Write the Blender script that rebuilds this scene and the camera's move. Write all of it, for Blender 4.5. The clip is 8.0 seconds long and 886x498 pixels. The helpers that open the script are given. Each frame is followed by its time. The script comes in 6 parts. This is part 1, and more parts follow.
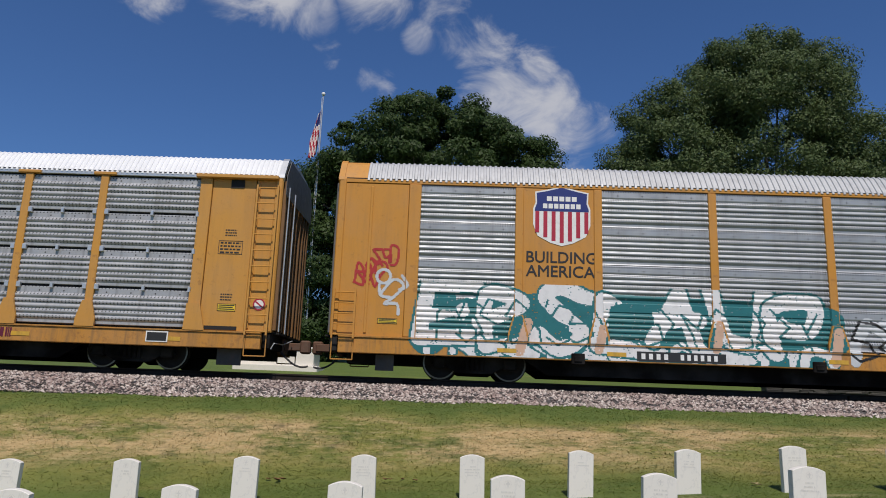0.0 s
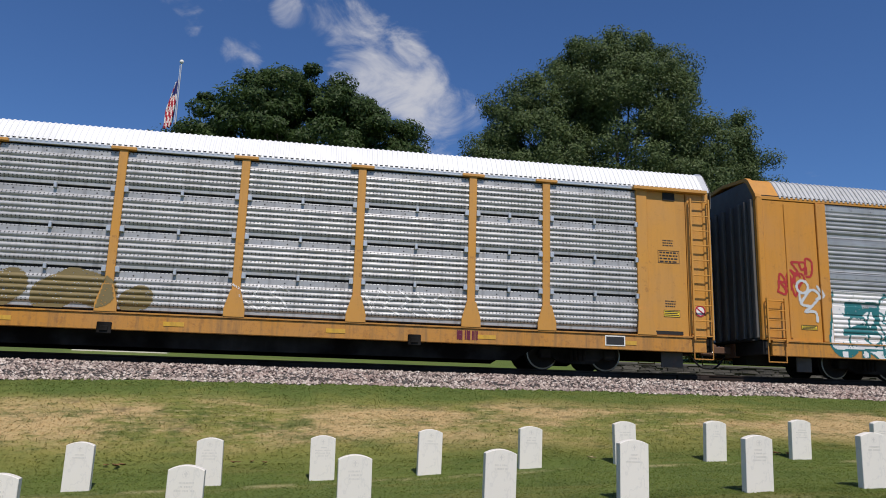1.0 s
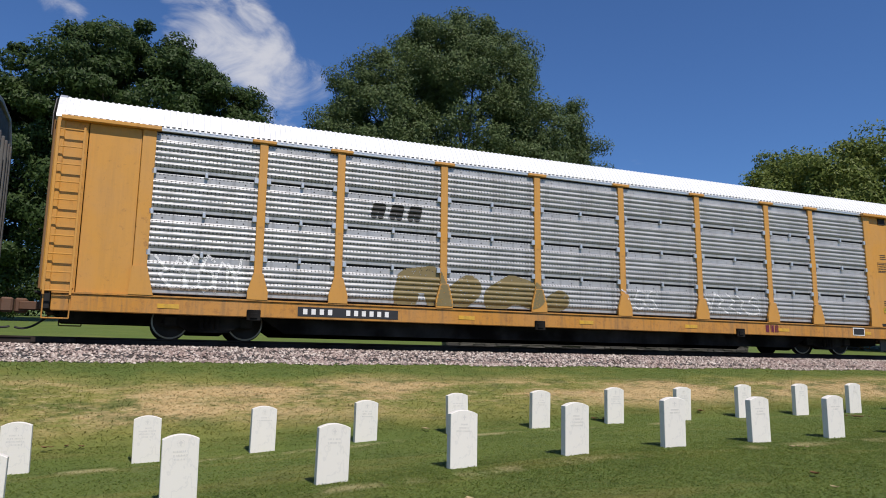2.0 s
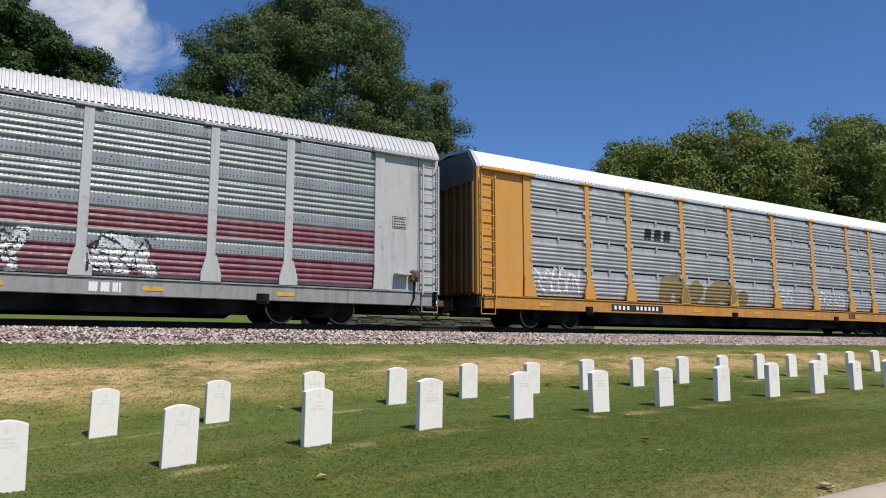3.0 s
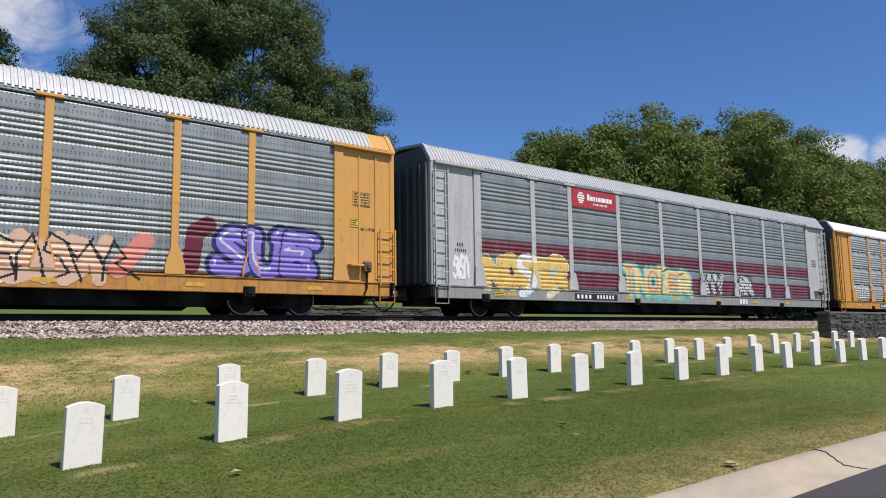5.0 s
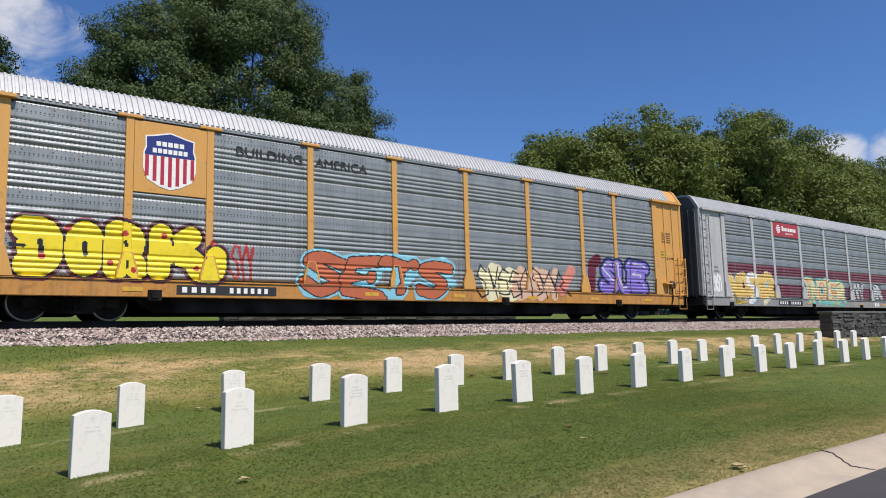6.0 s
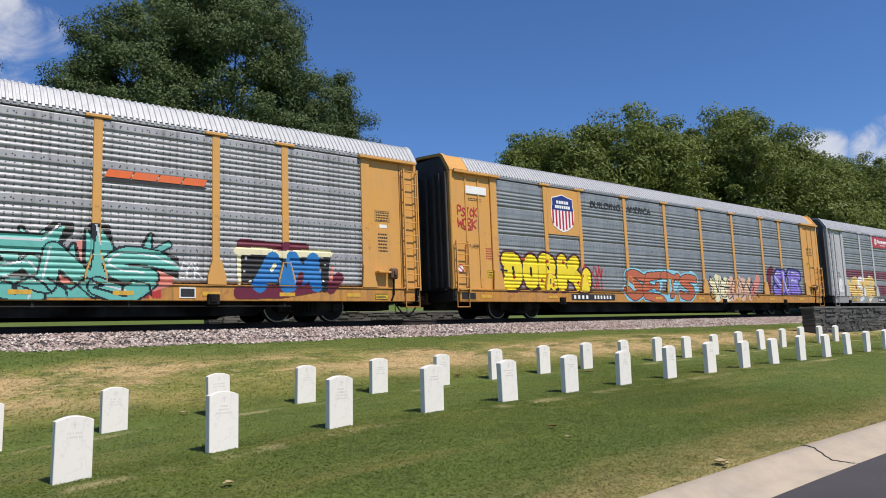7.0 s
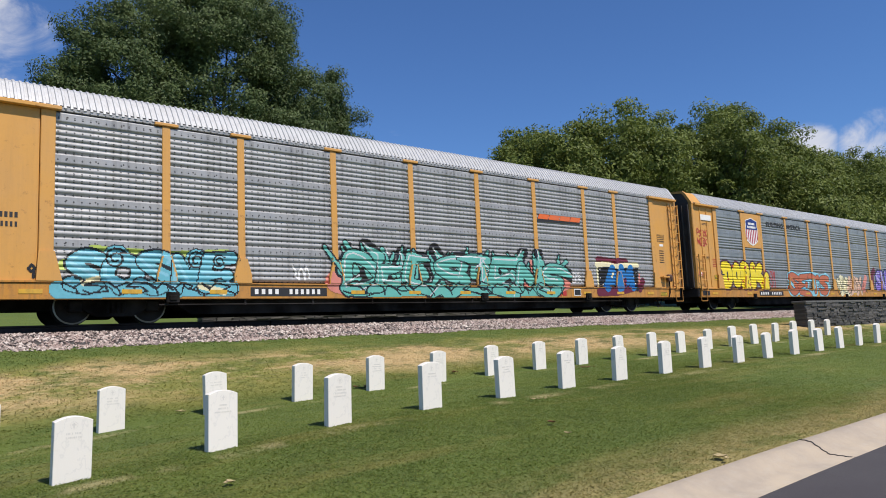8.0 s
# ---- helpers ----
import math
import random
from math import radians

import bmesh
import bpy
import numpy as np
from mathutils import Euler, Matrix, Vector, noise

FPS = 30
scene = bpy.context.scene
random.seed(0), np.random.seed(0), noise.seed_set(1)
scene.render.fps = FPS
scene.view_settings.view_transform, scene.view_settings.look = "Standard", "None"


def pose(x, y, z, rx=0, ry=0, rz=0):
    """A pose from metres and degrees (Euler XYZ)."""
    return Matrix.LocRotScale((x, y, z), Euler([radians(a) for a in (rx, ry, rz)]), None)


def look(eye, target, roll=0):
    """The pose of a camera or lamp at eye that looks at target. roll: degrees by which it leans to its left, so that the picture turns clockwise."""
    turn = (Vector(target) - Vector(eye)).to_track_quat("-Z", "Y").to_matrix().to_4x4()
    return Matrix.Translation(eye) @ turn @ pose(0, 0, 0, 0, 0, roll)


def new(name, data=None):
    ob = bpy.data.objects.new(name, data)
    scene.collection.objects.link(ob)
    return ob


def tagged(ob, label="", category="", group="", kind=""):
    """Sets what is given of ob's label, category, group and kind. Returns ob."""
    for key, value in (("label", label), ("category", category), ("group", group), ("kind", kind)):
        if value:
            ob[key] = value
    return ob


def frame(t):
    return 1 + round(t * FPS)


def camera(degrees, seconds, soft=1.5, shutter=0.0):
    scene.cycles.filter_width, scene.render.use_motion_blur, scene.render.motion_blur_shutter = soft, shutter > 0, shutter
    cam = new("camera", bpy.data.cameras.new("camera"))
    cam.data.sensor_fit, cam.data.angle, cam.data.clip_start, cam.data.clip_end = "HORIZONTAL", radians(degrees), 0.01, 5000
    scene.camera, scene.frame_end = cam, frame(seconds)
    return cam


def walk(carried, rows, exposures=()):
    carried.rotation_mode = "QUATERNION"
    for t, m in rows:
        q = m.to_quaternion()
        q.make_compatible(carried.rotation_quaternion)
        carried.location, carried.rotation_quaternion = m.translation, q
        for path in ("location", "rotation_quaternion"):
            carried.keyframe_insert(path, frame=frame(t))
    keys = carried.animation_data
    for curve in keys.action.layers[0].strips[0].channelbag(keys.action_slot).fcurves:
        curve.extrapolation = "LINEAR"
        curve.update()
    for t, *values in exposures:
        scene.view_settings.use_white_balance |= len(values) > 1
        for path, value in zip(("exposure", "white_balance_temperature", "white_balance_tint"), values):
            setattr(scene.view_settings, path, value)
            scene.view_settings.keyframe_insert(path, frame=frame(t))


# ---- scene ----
cam = camera(62.6, 8.0, soft=0.95, shutter=0.0)
PATH = [
    (0.0, pose(-0.241, 0.047, 1.485, 102.00, -2.09, 0.89)),
    (0.5, pose(-0.182, 0.024, 1.478, 101.60, -1.99, -3.97)),
    (1.0, pose(-0.128, -0.002, 1.476, 100.95, -1.62, -9.80)),
    (1.5, pose(-0.085, -0.011, 1.472, 100.14, -1.09, -15.86)),
    (3.0, pose(-0.010, -0.057, 1.459, 97.66, 0.01, -32.75)),
    (3.5, pose(0.024, -0.076, 1.456, 97.12, 0.22, -36.34)),
    (4.0, pose(0.060, -0.065, 1.466, 96.74, 0.45, -38.30)),
    (4.5, pose(0.064, -0.037, 1.467, 96.66, 0.66, -38.88)),
    (6.0, pose(0.006, 0.006, 1.488, 96.95, 1.42, -38.77)),
    (6.5, pose(0.016, -0.024, 1.500, 97.02, 1.79, -39.25)),
    (7.0, pose(0.022, -0.019, 1.494, 96.91, 2.14, -39.79)),
    (7.5, pose(-0.009, 0.012, 1.504, 96.75, 2.35, -40.25)),
    (8.0, pose(-0.036, 0.025, 1.513, 96.57, 2.51, -40.38)),
]
walk(cam, PATH, [(t, ev, 6650, 13.5) for t, ev in ((0.0, -0.46), (0.5, -0.40), (1.0, -0.31), (1.5, -0.22), (3.0, -0.04), (4.5, 0.0), (8.0, 0.01))])

# ---- light ----
SUN = Vector((0.08, -0.66, 1.0)).normalized()
sun = new("sun", bpy.data.lights.new("sun", "SUN"))
sun.data.energy, sun.data.angle, sun.data.color = 4.9, radians(0.55), (1.0, 0.955, 0.88)
sun.matrix_world = look(SUN * 100, (0, 0, 0))
world = bpy.data.worlds.new("sky")
scene.world = world
world.use_nodes = True


def toward(az, el):
    a, e = radians(az), radians(el)
    return (math.sin(a) * math.cos(e), math.cos(a) * math.cos(e), math.sin(e))


# cloud banks: compass angle, height, size in degrees, weight
CLOUDS = ((-1.5, 30.3, 3.0, 0.75), (-0.2, 28.5, 3.2, 0.8), (2.0, 26.3, 3.6, 0.95), (4.2, 24.6, 4.2, 1.05), (6.4, 23.2, 3.6, 0.95), (8.6, 21.6, 3.0, 0.75), (11.2, 21.9, 2.4, 0.55), (4.6, 21.8, 3.2, 0.7), (9.0, 19.2, 2.4, 0.5),
          (-19.9, 30.6, 3.4, 0.8), (-16.3, 30.4, 3.4, 0.85), (-13.3, 29.3, 2.6, 0.75), (-8.2, 31.2, 3.6, 0.8), (-25.8, 28.8, 2.8, 0.75), (-3.7, 28.0, 2.0, 0.7), (-7.7, 24.6, 1.8, 0.55), (-11.8, 26.4, 1.5, 0.5),
          (63.5, 12.6, 1.7, 0.95), (68.0, 11.9, 2.2, 1.1), (72.5, 11.2, 3.0, 1.15), (80.0, 10.5, 5.0, 1.1), (130.0, 25.0, 20.0, 0.8), (-110.0, 30.0, 25.0, 0.8), (200.0, 35.0, 22.0, 0.8))


def build_sky():
    nt = world.node_tree
    n, l = nt.nodes, nt.links
    n.clear()

    def math_node(op, a, b=0.0, c=0.0):
        m = n.new("ShaderNodeMath")
        m.operation = op
        for i, v in enumerate((a, b, c)):
            if isinstance(v, (int, float)):
                m.inputs[i].default_value = v
            else:
                l.new(v, m.inputs[i])
        return m.outputs[0]

    out, bg = n.new("ShaderNodeOutputWorld"), n.new("ShaderNodeBackground")
    sky = n.new("ShaderNodeTexSky")
    sky.sky_type, sky.sun_disc = "NISHITA", False
    sky.sun_elevation = math.asin(SUN.z)
    sky.sun_rotation = math.atan2(SUN.x, SUN.y)
    sky.air_density, sky.dust_density, sky.ozone_density, sky.altitude = 1.0, 0.05, 5.0, 200
    bg.inputs["Strength"].default_value = 0.098
    tc = n.new("ShaderNodeTexCoord")
    way = tc.outputs["Generated"]
    # wisps: two scales of noise inside soft banks
    fine, broad = n.new("ShaderNodeTexNoise"), n.new("ShaderNodeTexNoise")
    fine.inputs["Scale"].default_value, fine.inputs["Detail"].default_value, fine.inputs["Roughness"].default_value = 13.0, 10.0, 0.6
    fine.inputs["Distortion"].default_value = 0.7
    broad.inputs["Scale"].default_value, broad.inputs["Detail"].default_value = 3.2, 3.0
    mp = n.new("ShaderNodeMapping")
    mp.inputs["Rotation"].default_value = (0, radians(-42), 0)
    mp.inputs["Scale"].default_value = (0.8, 0.9, 1.25)
    l.new(way, mp.inputs[0])
    l.new(mp.outputs[0], fine.inputs["Vector"])
    l.new(mp.outputs[0], broad.inputs["Vector"])
    bank = None
    for az, el, size, weight in CLOUDS:
        d = n.new("ShaderNodeVectorMath")
        d.operation = "DOT_PRODUCT"
        d.inputs[1].default_value = toward(az, el)
        l.new(way, d.inputs[0])
        r = n.new("ShaderNodeMapRange")
        r.interpolation_type = "SMOOTHSTEP"
        r.inputs["From Min"].default_value, r.inputs["From Max"].default_value = math.cos(radians(size * 1.25)), 1.0
        r.inputs["To Max"].default_value = weight
        l.new(d.outputs["Value"], r.inputs["Value"])
        bank = r.outputs[0] if bank is None else math_node("MAXIMUM", bank, r.outputs[0])
    v = math_node("ADD", math_node("MULTIPLY_ADD", fine.outputs["Fac"], 2.3, -1.15), math_node("MULTIPLY_ADD", broad.outputs["Fac"], 0.8, -0.4))
    v = math_node("ADD", v, bank)
    ramp = n.new("ShaderNodeMapRange")
    ramp.interpolation_type = "SMOOTHSTEP"
    ramp.inputs["From Min"].default_value, ramp.inputs["From Max"].default_value = 0.50, 1.35
    ramp.inputs["To Max"].default_value = 0.85
    l.new(v, ramp.inputs["Value"])
    tint = n.new("ShaderNodeMix")
    tint.data_type, tint.blend_type = "RGBA", "MULTIPLY"
    tint.inputs["Factor"].default_value = 1.0
    tint.inputs["B"].default_value = (0.64, 0.92, 1.24, 1)
    l.new(sky.outputs[0], tint.inputs["A"])
    mix = n.new("ShaderNodeMix")
    mix.data_type = "RGBA"
    mix.inputs["B"].default_value = (7.4, 7.7, 8.2, 1)
    l.new(ramp.outputs[0], mix.inputs["Factor"])
    l.new(tint.outputs["Result"], mix.inputs["A"])
    l.new(mix.outputs["Result"], bg.inputs["Color"])
    l.new(bg.outputs[0], out.inputs[0])


build_sky()

# ---- materials ----


class Mat:
    """A node material with a few chained helpers."""

    def __init__(self, name, color=(0.5, 0.5, 0.5), rough=0.6, metal=0.0):
        self.m = bpy.data.materials.new(name)
        self.m.use_nodes = True
        self.n, self.l = self.m.node_tree.nodes, self.m.node_tree.links
        self.b = self.n["Principled BSDF"]
        self.b.inputs["Roughness"].default_value = rough
        self.b.inputs["Metallic"].default_value = metal
        self.col = self.rgb(color)
        self.tc = self.n.new("ShaderNodeTexCoord")
        self.h = None

    def rgb(self, c):
        r = self.n.new("ShaderNodeRGB")
        r.outputs[0].default_value = (*c, 1)
        return r.outputs[0]

    def noise(self, scale, detail=4.0, rough=0.55, stretch=(1, 1, 1), where="Object"):
        mp = self.n.new("ShaderNodeMapping")
        mp.inputs["Scale"].default_value = stretch
        t = self.n.new("ShaderNodeTexNoise")
        t.inputs["Scale"].default_value, t.inputs["Detail"].default_value, t.inputs["Roughness"].default_value = scale, detail, rough
        self.l.new(self.tc.outputs[where], mp.inputs[0])
        self.l.new(mp.outputs[0], t.inputs["Vector"])
        return t.outputs["Fac"]

    def remap(self, v, a, b, lo=0.0, hi=1.0):
        r = self.n.new("ShaderNodeMapRange")
        for k, x in zip(("From Min", "From Max", "To Min", "To Max"), (a, b, lo, hi)):
            r.inputs[k].default_value = x
        self.l.new(v, r.inputs["Value"])
        return r.outputs[0]

    def math(self, op, a, b=0.0, c=0.0):
        m = self.n.new("ShaderNodeMath")
        m.operation = op
        for i, v in enumerate((a, b, c)):
            if isinstance(v, (int, float)):
                m.inputs[i].default_value = v
            else:
                self.l.new(v, m.inputs[i])
        return m.outputs[0]

    def mix(self, color, fac, mode="MIX"):
        m = self.n.new("ShaderNodeMix")
        m.data_type, m.blend_type = "RGBA", mode
        self.l.new(self.col, m.inputs["A"])
        if isinstance(color, tuple):
            m.inputs["B"].default_value = (*color, 1)
        else:
            self.l.new(color, m.inputs["B"])
        if isinstance(fac, (int, float)):
            m.inputs["Factor"].default_value = fac
        else:
            self.l.new(fac, m.inputs["Factor"])
        self.col = m.outputs["Result"]
        return self

    def bump(self, v, dist, strength=1.0):
        b = self.n.new("ShaderNodeBump")
        b.inputs["Distance"].default_value, b.inputs["Strength"].default_value = dist, strength
        self.l.new(v, b.inputs["Height"])
        if self.h:
            self.l.new(self.h, b.inputs["Normal"])
        self.h = b.outputs[0]
        return self

    def rough(self, v):
        self.l.new(v, self.b.inputs["Roughness"])
        return self

    def done(self):
        self.l.new(self.col, self.b.inputs["Base Color"])
        if self.h:
            self.l.new(self.h, self.b.inputs["Normal"])
        return self.m


def painted(name, color, rough=0.5, dirt=(0.10, 0.075, 0.05), amount=0.5, rust=0.0, metal=0.0):
    """Weathered paint or metal: faded patches, streaks that run down, rust."""
    m = Mat(name, color, rough, metal)
    fade = tuple(min(1, c * 0.75 + 0.06) for c in color)
    m.mix(fade, m.remap(m.noise(0.9, 5), 0.4, 0.75, 0, 0.6))
    m.mix(dirt, m.remap(m.noise(2.2, 6, 0.65, (3.0, 3.0, 0.25)), 0.48, 0.85, 0, amount))
    m.mix(dirt, m.remap(m.noise(14, 5, 0.6), 0.55, 0.85, 0, amount * 0.7))
    if rust:
        m.mix((0.16, 0.055, 0.02), m.remap(m.noise(5, 8, 0.7), 0.6 - rust * 0.15, 0.78, 0, 0.8))
    m.rough(m.remap(m.noise(6, 4), 0.3, 0.7, rough - 0.08, rough + 0.15))
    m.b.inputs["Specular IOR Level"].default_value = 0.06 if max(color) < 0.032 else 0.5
    m.bump(m.noise(30, 3), 0.002, 0.4)
    return m.done()


def plain(name, color, rough=0.6, metal=0.0):
    m = Mat(name, color, rough, metal)
    m.mix(tuple(c * 0.7 for c in color), m.remap(m.noise(8, 5), 0.45, 0.8, 0, 0.5))
    return m.done()


def holed_steel(name, color, pitch_x, pitch_z, radius, rough=0.38, metal=0.75, bands=0.0, dirt=0.35):
    """Galvanised sheet with rows of punched holes and grime."""
    m = Mat(name, color, rough, metal)
    m.mix(tuple(c * 0.72 for c in color), m.remap(m.noise(1.1, 5, 0.6, (1, 1, 2.5)), 0.35, 0.7, 0, 0.75))
    m.mix(tuple(c * 1.15 for c in color), m.remap(m.noise(24, 3), 0.5, 0.8, 0, 0.4))
    m.mix((0.09, 0.075, 0.06), m.remap(m.noise(2.5, 6, 0.65, (2.4, 2.4, 0.3)), 0.52, 0.9, 0, dirt))
    sep = m.n.new("ShaderNodeSeparateXYZ")
    m.l.new(m.tc.outputs["Object"], sep.inputs[0])
    rx = m.math("SUBTRACT", m.math("FRACT", m.math("DIVIDE", sep.outputs["X"], pitch_x)), 0.5)
    rz = m.math("SUBTRACT", m.math("FRACT", m.math("DIVIDE", sep.outputs["Z"], pitch_z)), 0.5)
    dx, dz = m.math("MULTIPLY", rx, pitch_x), m.math("MULTIPLY", rz, pitch_z)
    d = m.math("SQRT", m.math("ADD", m.math("MULTIPLY", dx, dx), m.math("MULTIPLY", dz, dz)))
    hole = m.remap(d, radius * 0.7, radius * 1.15, 1, 0)
    if bands:
        z = m.math("FRACT", m.math("DIVIDE", sep.outputs["Z"], bands))
        hole = m.math("MULTIPLY", hole, m.math("GREATER_THAN", m.math("ABSOLUTE", m.math("SUBTRACT", z, 0.5)), 0.30))
    m.mix((0.012, 0.012, 0.014), m.math("MULTIPLY", hole, 0.9))
    # upright smears and sparse bolts along the lap of each sheet
    m.mix((0.07, 0.065, 0.06), m.remap(m.noise(7, 2, 0.5, (1, 1, 0.03)), 0.52, 0.72, 0, dirt))
    bx = m.math("MULTIPLY", m.math("SUBTRACT", m.math("FRACT", m.math("DIVIDE", sep.outputs["X"], 0.61)), 0.5), 0.61)
    bz = m.math("MULTIPLY", m.math("SUBTRACT", m.math("FRACT", m.math("DIVIDE", m.math("SUBTRACT", sep.outputs["Z"], 0.97), 0.955)), 0.865), 0.955)
    bolt = m.math("SQRT", m.math("ADD", m.math("MULTIPLY", bx, bx), m.math("MULTIPLY", bz, bz)))
    m.mix((0.03, 0.025, 0.022), m.remap(bolt, 0.016, 0.024, 0.9, 0))
    m.rough(m.remap(m.noise(4, 4), 0.3, 0.7, rough - 0.06, rough + 0.16))
    m.bump(m.noise(3.5, 3), 0.006, 0.5)
    return m.done()


YELLOW = (0.56, 0.265, 0.042)
M = {
    "yellow": painted("yellow paint", YELLOW, 0.5, amount=0.25, rust=0.06),
    "amber": painted("amber paint", (0.55, 0.24, 0.028), 0.5, amount=0.25, rust=0.06),
    "sill_yellow": painted("grimy yellow paint", (0.50, 0.22, 0.03), 0.6, amount=0.85, rust=0.45),
    "grey": painted("light grey paint", (0.44, 0.44, 0.43), 0.5, amount=0.5, rust=0.1),
    "sill_grey": painted("grimy grey paint", (0.27, 0.268, 0.26), 0.6, amount=0.8, rust=0.25),
    "maroon": painted("maroon paint", (0.14, 0.014, 0.036), 0.5, dirt=(0.25, 0.22, 0.2), amount=0.45),
    "galv_a": holed_steel("perforated galvanised steel", (0.40, 0.415, 0.43), 0.062, 0.052, 0.018, rough=0.46, metal=0.35, bands=0.2388),
    "galv_b": holed_steel("slotted galvanised steel", (0.43, 0.432, 0.438), 0.09, 0.048, 0.019, rough=0.44, metal=0.22, bands=0.19, dirt=0.4),
    "galv_c": holed_steel("weathered galvanised steel", (0.275, 0.298, 0.308), 0.09, 0.05, 0.018, rough=0.46, metal=0.25, bands=0.19, dirt=0.42),
    "galv_d": holed_steel("dull galvanised steel", (0.37, 0.372, 0.375), 0.17, 0.05, 0.021, rough=0.5, metal=0.2, bands=0.16, dirt=0.5),
    "ochre": painted("pale ochre paint", (0.61, 0.305, 0.066), 0.5, amount=0.18, rust=0.05),
    "roof_white": painted("white roof sheet", (0.80, 0.80, 0.79), 0.45, amount=0.08),
    "roof_galv": painted("galvanised roof sheet", (0.47, 0.475, 0.475), 0.5, amount=0.35, metal=0.2),
    # near-black that stands in for shade inside gaps and openings
    "black": plain("black gap shade", (0.012, 0.012, 0.013), 0.8),
    # darker than grime alone: the deep shade below the sills is in this colour
    "under": painted("shade-darkened underframe grime", (0.007, 0.006, 0.0055), 0.95, dirt=(0.014, 0.011, 0.009), amount=0.4),
    "endgrey": painted("dark end steel", (0.05, 0.044, 0.04), 0.6, amount=0.5, rust=0.3),
    # the wagon's yellow with grime, lowered further for the shade on its ends
    "endamber": painted("grimy shaded amber end steel", (0.20, 0.095, 0.025), 0.65, amount=0.8, rust=0.4),
    "endlight": painted("grey end steel", (0.11, 0.108, 0.105), 0.55, amount=0.5, rust=0.2),
    # steel lowered to near black too, to carry the shade under the wagons
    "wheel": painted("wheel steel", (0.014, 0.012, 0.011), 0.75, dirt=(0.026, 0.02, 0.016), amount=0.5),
    "rim": plain("bright tread", (0.20, 0.19, 0.18), 0.35, 0.9),
    "rubber": plain("black rubber hose", (0.018, 0.018, 0.018), 0.6),
    "bare": plain("bare galvanised steel", (0.62, 0.63, 0.63), 0.4, 0.6),
    "white": plain("white stencil paint", (0.78, 0.77, 0.74), 0.6),
    "ink": plain("black stencil paint", (0.02, 0.02, 0.022), 0.6),
}


# ---- building helpers ----
def mesh_object(name, bm, material, smooth=False):
    me = bpy.data.meshes.new(name)
    bm.normal_update()
    bm.to_mesh(me)
    bm.free()
    for m in material if isinstance(material, (list, tuple)) else [material]:
        me.materials.append(m)
    if smooth:
        for p in me.polygons:
            p.use_smooth = True
    return new(name, me)


def part(name, bm, material, parent, label="", smooth=False):
    ob = mesh_object(name, bm, material, smooth)
    ob.parent = parent
    return tagged(ob, label)


def share(name, ob, parent, m, label=""):
    """Another object on the same mesh."""
    o = new(name, ob.data)
    o.parent = parent
    o.matrix_basis = m
    return tagged(o, label)


def box(bm, x0, x1, y0, y1, z0, z1, bevel=0.0, mi=0):
    v = [bm.verts.new((x, y, z)) for z in (z0, z1) for y in (y0, y1) for x in (x0, x1)]
    fs = [bm.faces.new([v[i] for i in q]) for q in ((0, 2, 3, 1), (4, 5, 7, 6), (0, 1, 5, 4), (2, 6, 7, 3), (0, 4, 6, 2), (1, 3, 7, 5))]
    for f in fs:
        f.material_index = mi
    if bevel:
        es = list({e for f in fs for e in f.edges})
        r = bmesh.ops.bevel(bm, geom=es, offset=bevel, segments=1, affect="EDGES")
        for f in r["faces"]:
            f.material_index = mi
    return bm


def prism(bm, pts, axis, a, b, mi=0):
    """A closed outline of (u, v) pushed from a to b along an axis. x: (y, z); y: (x, z); z: (x, y)."""
    def at(u, v, w):
        return (w, u, v) if axis == "x" else (u, w, v) if axis == "y" else (u, v, w)
    p = [bm.verts.new(at(u, v, a)) for u, v in pts]
    q = [bm.verts.new(at(u, v, b)) for u, v in pts]
    n = len(pts)
    fs = [bm.faces.new(p), bm.faces.new(q[::-1])]
    fs += [bm.faces.new((p[i], q[i], q[(i + 1) % n], p[(i + 1) % n])) for i in range(n)]
    for f in fs:
        f.material_index = mi
    bmesh.ops.recalc_face_normals(bm, faces=fs)
    return bm


def rod(bm, a, b, r, seg=8, mi=0):
    a, b = Vector(a), Vector(b)
    m = Matrix.Translation((a + b) / 2) @ (b - a).to_track_quat("Z", "Y").to_matrix().to_4x4()
    g = bmesh.ops.create_cone(bm, cap_ends=True, segments=seg, radius1=r, radius2=r, depth=(b - a).length, matrix=m)
    for f in {f for v in g["verts"] for f in v.link_faces}:
        f.material_index = mi
    return bm


def tube(bm, pts, r, seg=6, mi=0):
    for a, b in zip(pts, pts[1:]):
        rod(bm, a, b, r, seg, mi)
    return bm


def thicken(bm, t):
    """Give a sheet a back and edges."""
    bm.normal_update()
    way = {v: v.normal.copy() for v in bm.verts}
    g = bmesh.ops.extrude_face_region(bm, geom=list(bm.faces), use_keep_orig=True)
    new_verts = [v for v in g["geom"] if isinstance(v, bmesh.types.BMVert)]
    near = {tuple(round(c, 6) for c in o.co): d for o, d in way.items()}
    for v in new_verts:
        v.co += near[tuple(round(c, 6) for c in v.co)] * t
    bmesh.ops.recalc_face_normals(bm, faces=list(bm.faces))
    return bm


def empty(name, m=Matrix()):
    o = new(name)
    o.matrix_basis = m
    o.empty_display_size = 0.2
    return o


# ---- ground ----
def lerp(x, xs, ys):
    return float(np.interp(x, xs, ys))


RAIL_Z, TRACK_Y = 2.08, 19.3


def kerb_y(x):
    return 3.60 + 0.010 * x


def kerb_z(x):
    return lerp(x, (-60, -10, 0, 5, 7.5, 11.5, 20, 60), (-0.6, -0.15, 0.08, 0.15, 0.19, 0.22, 0.27, 0.5))


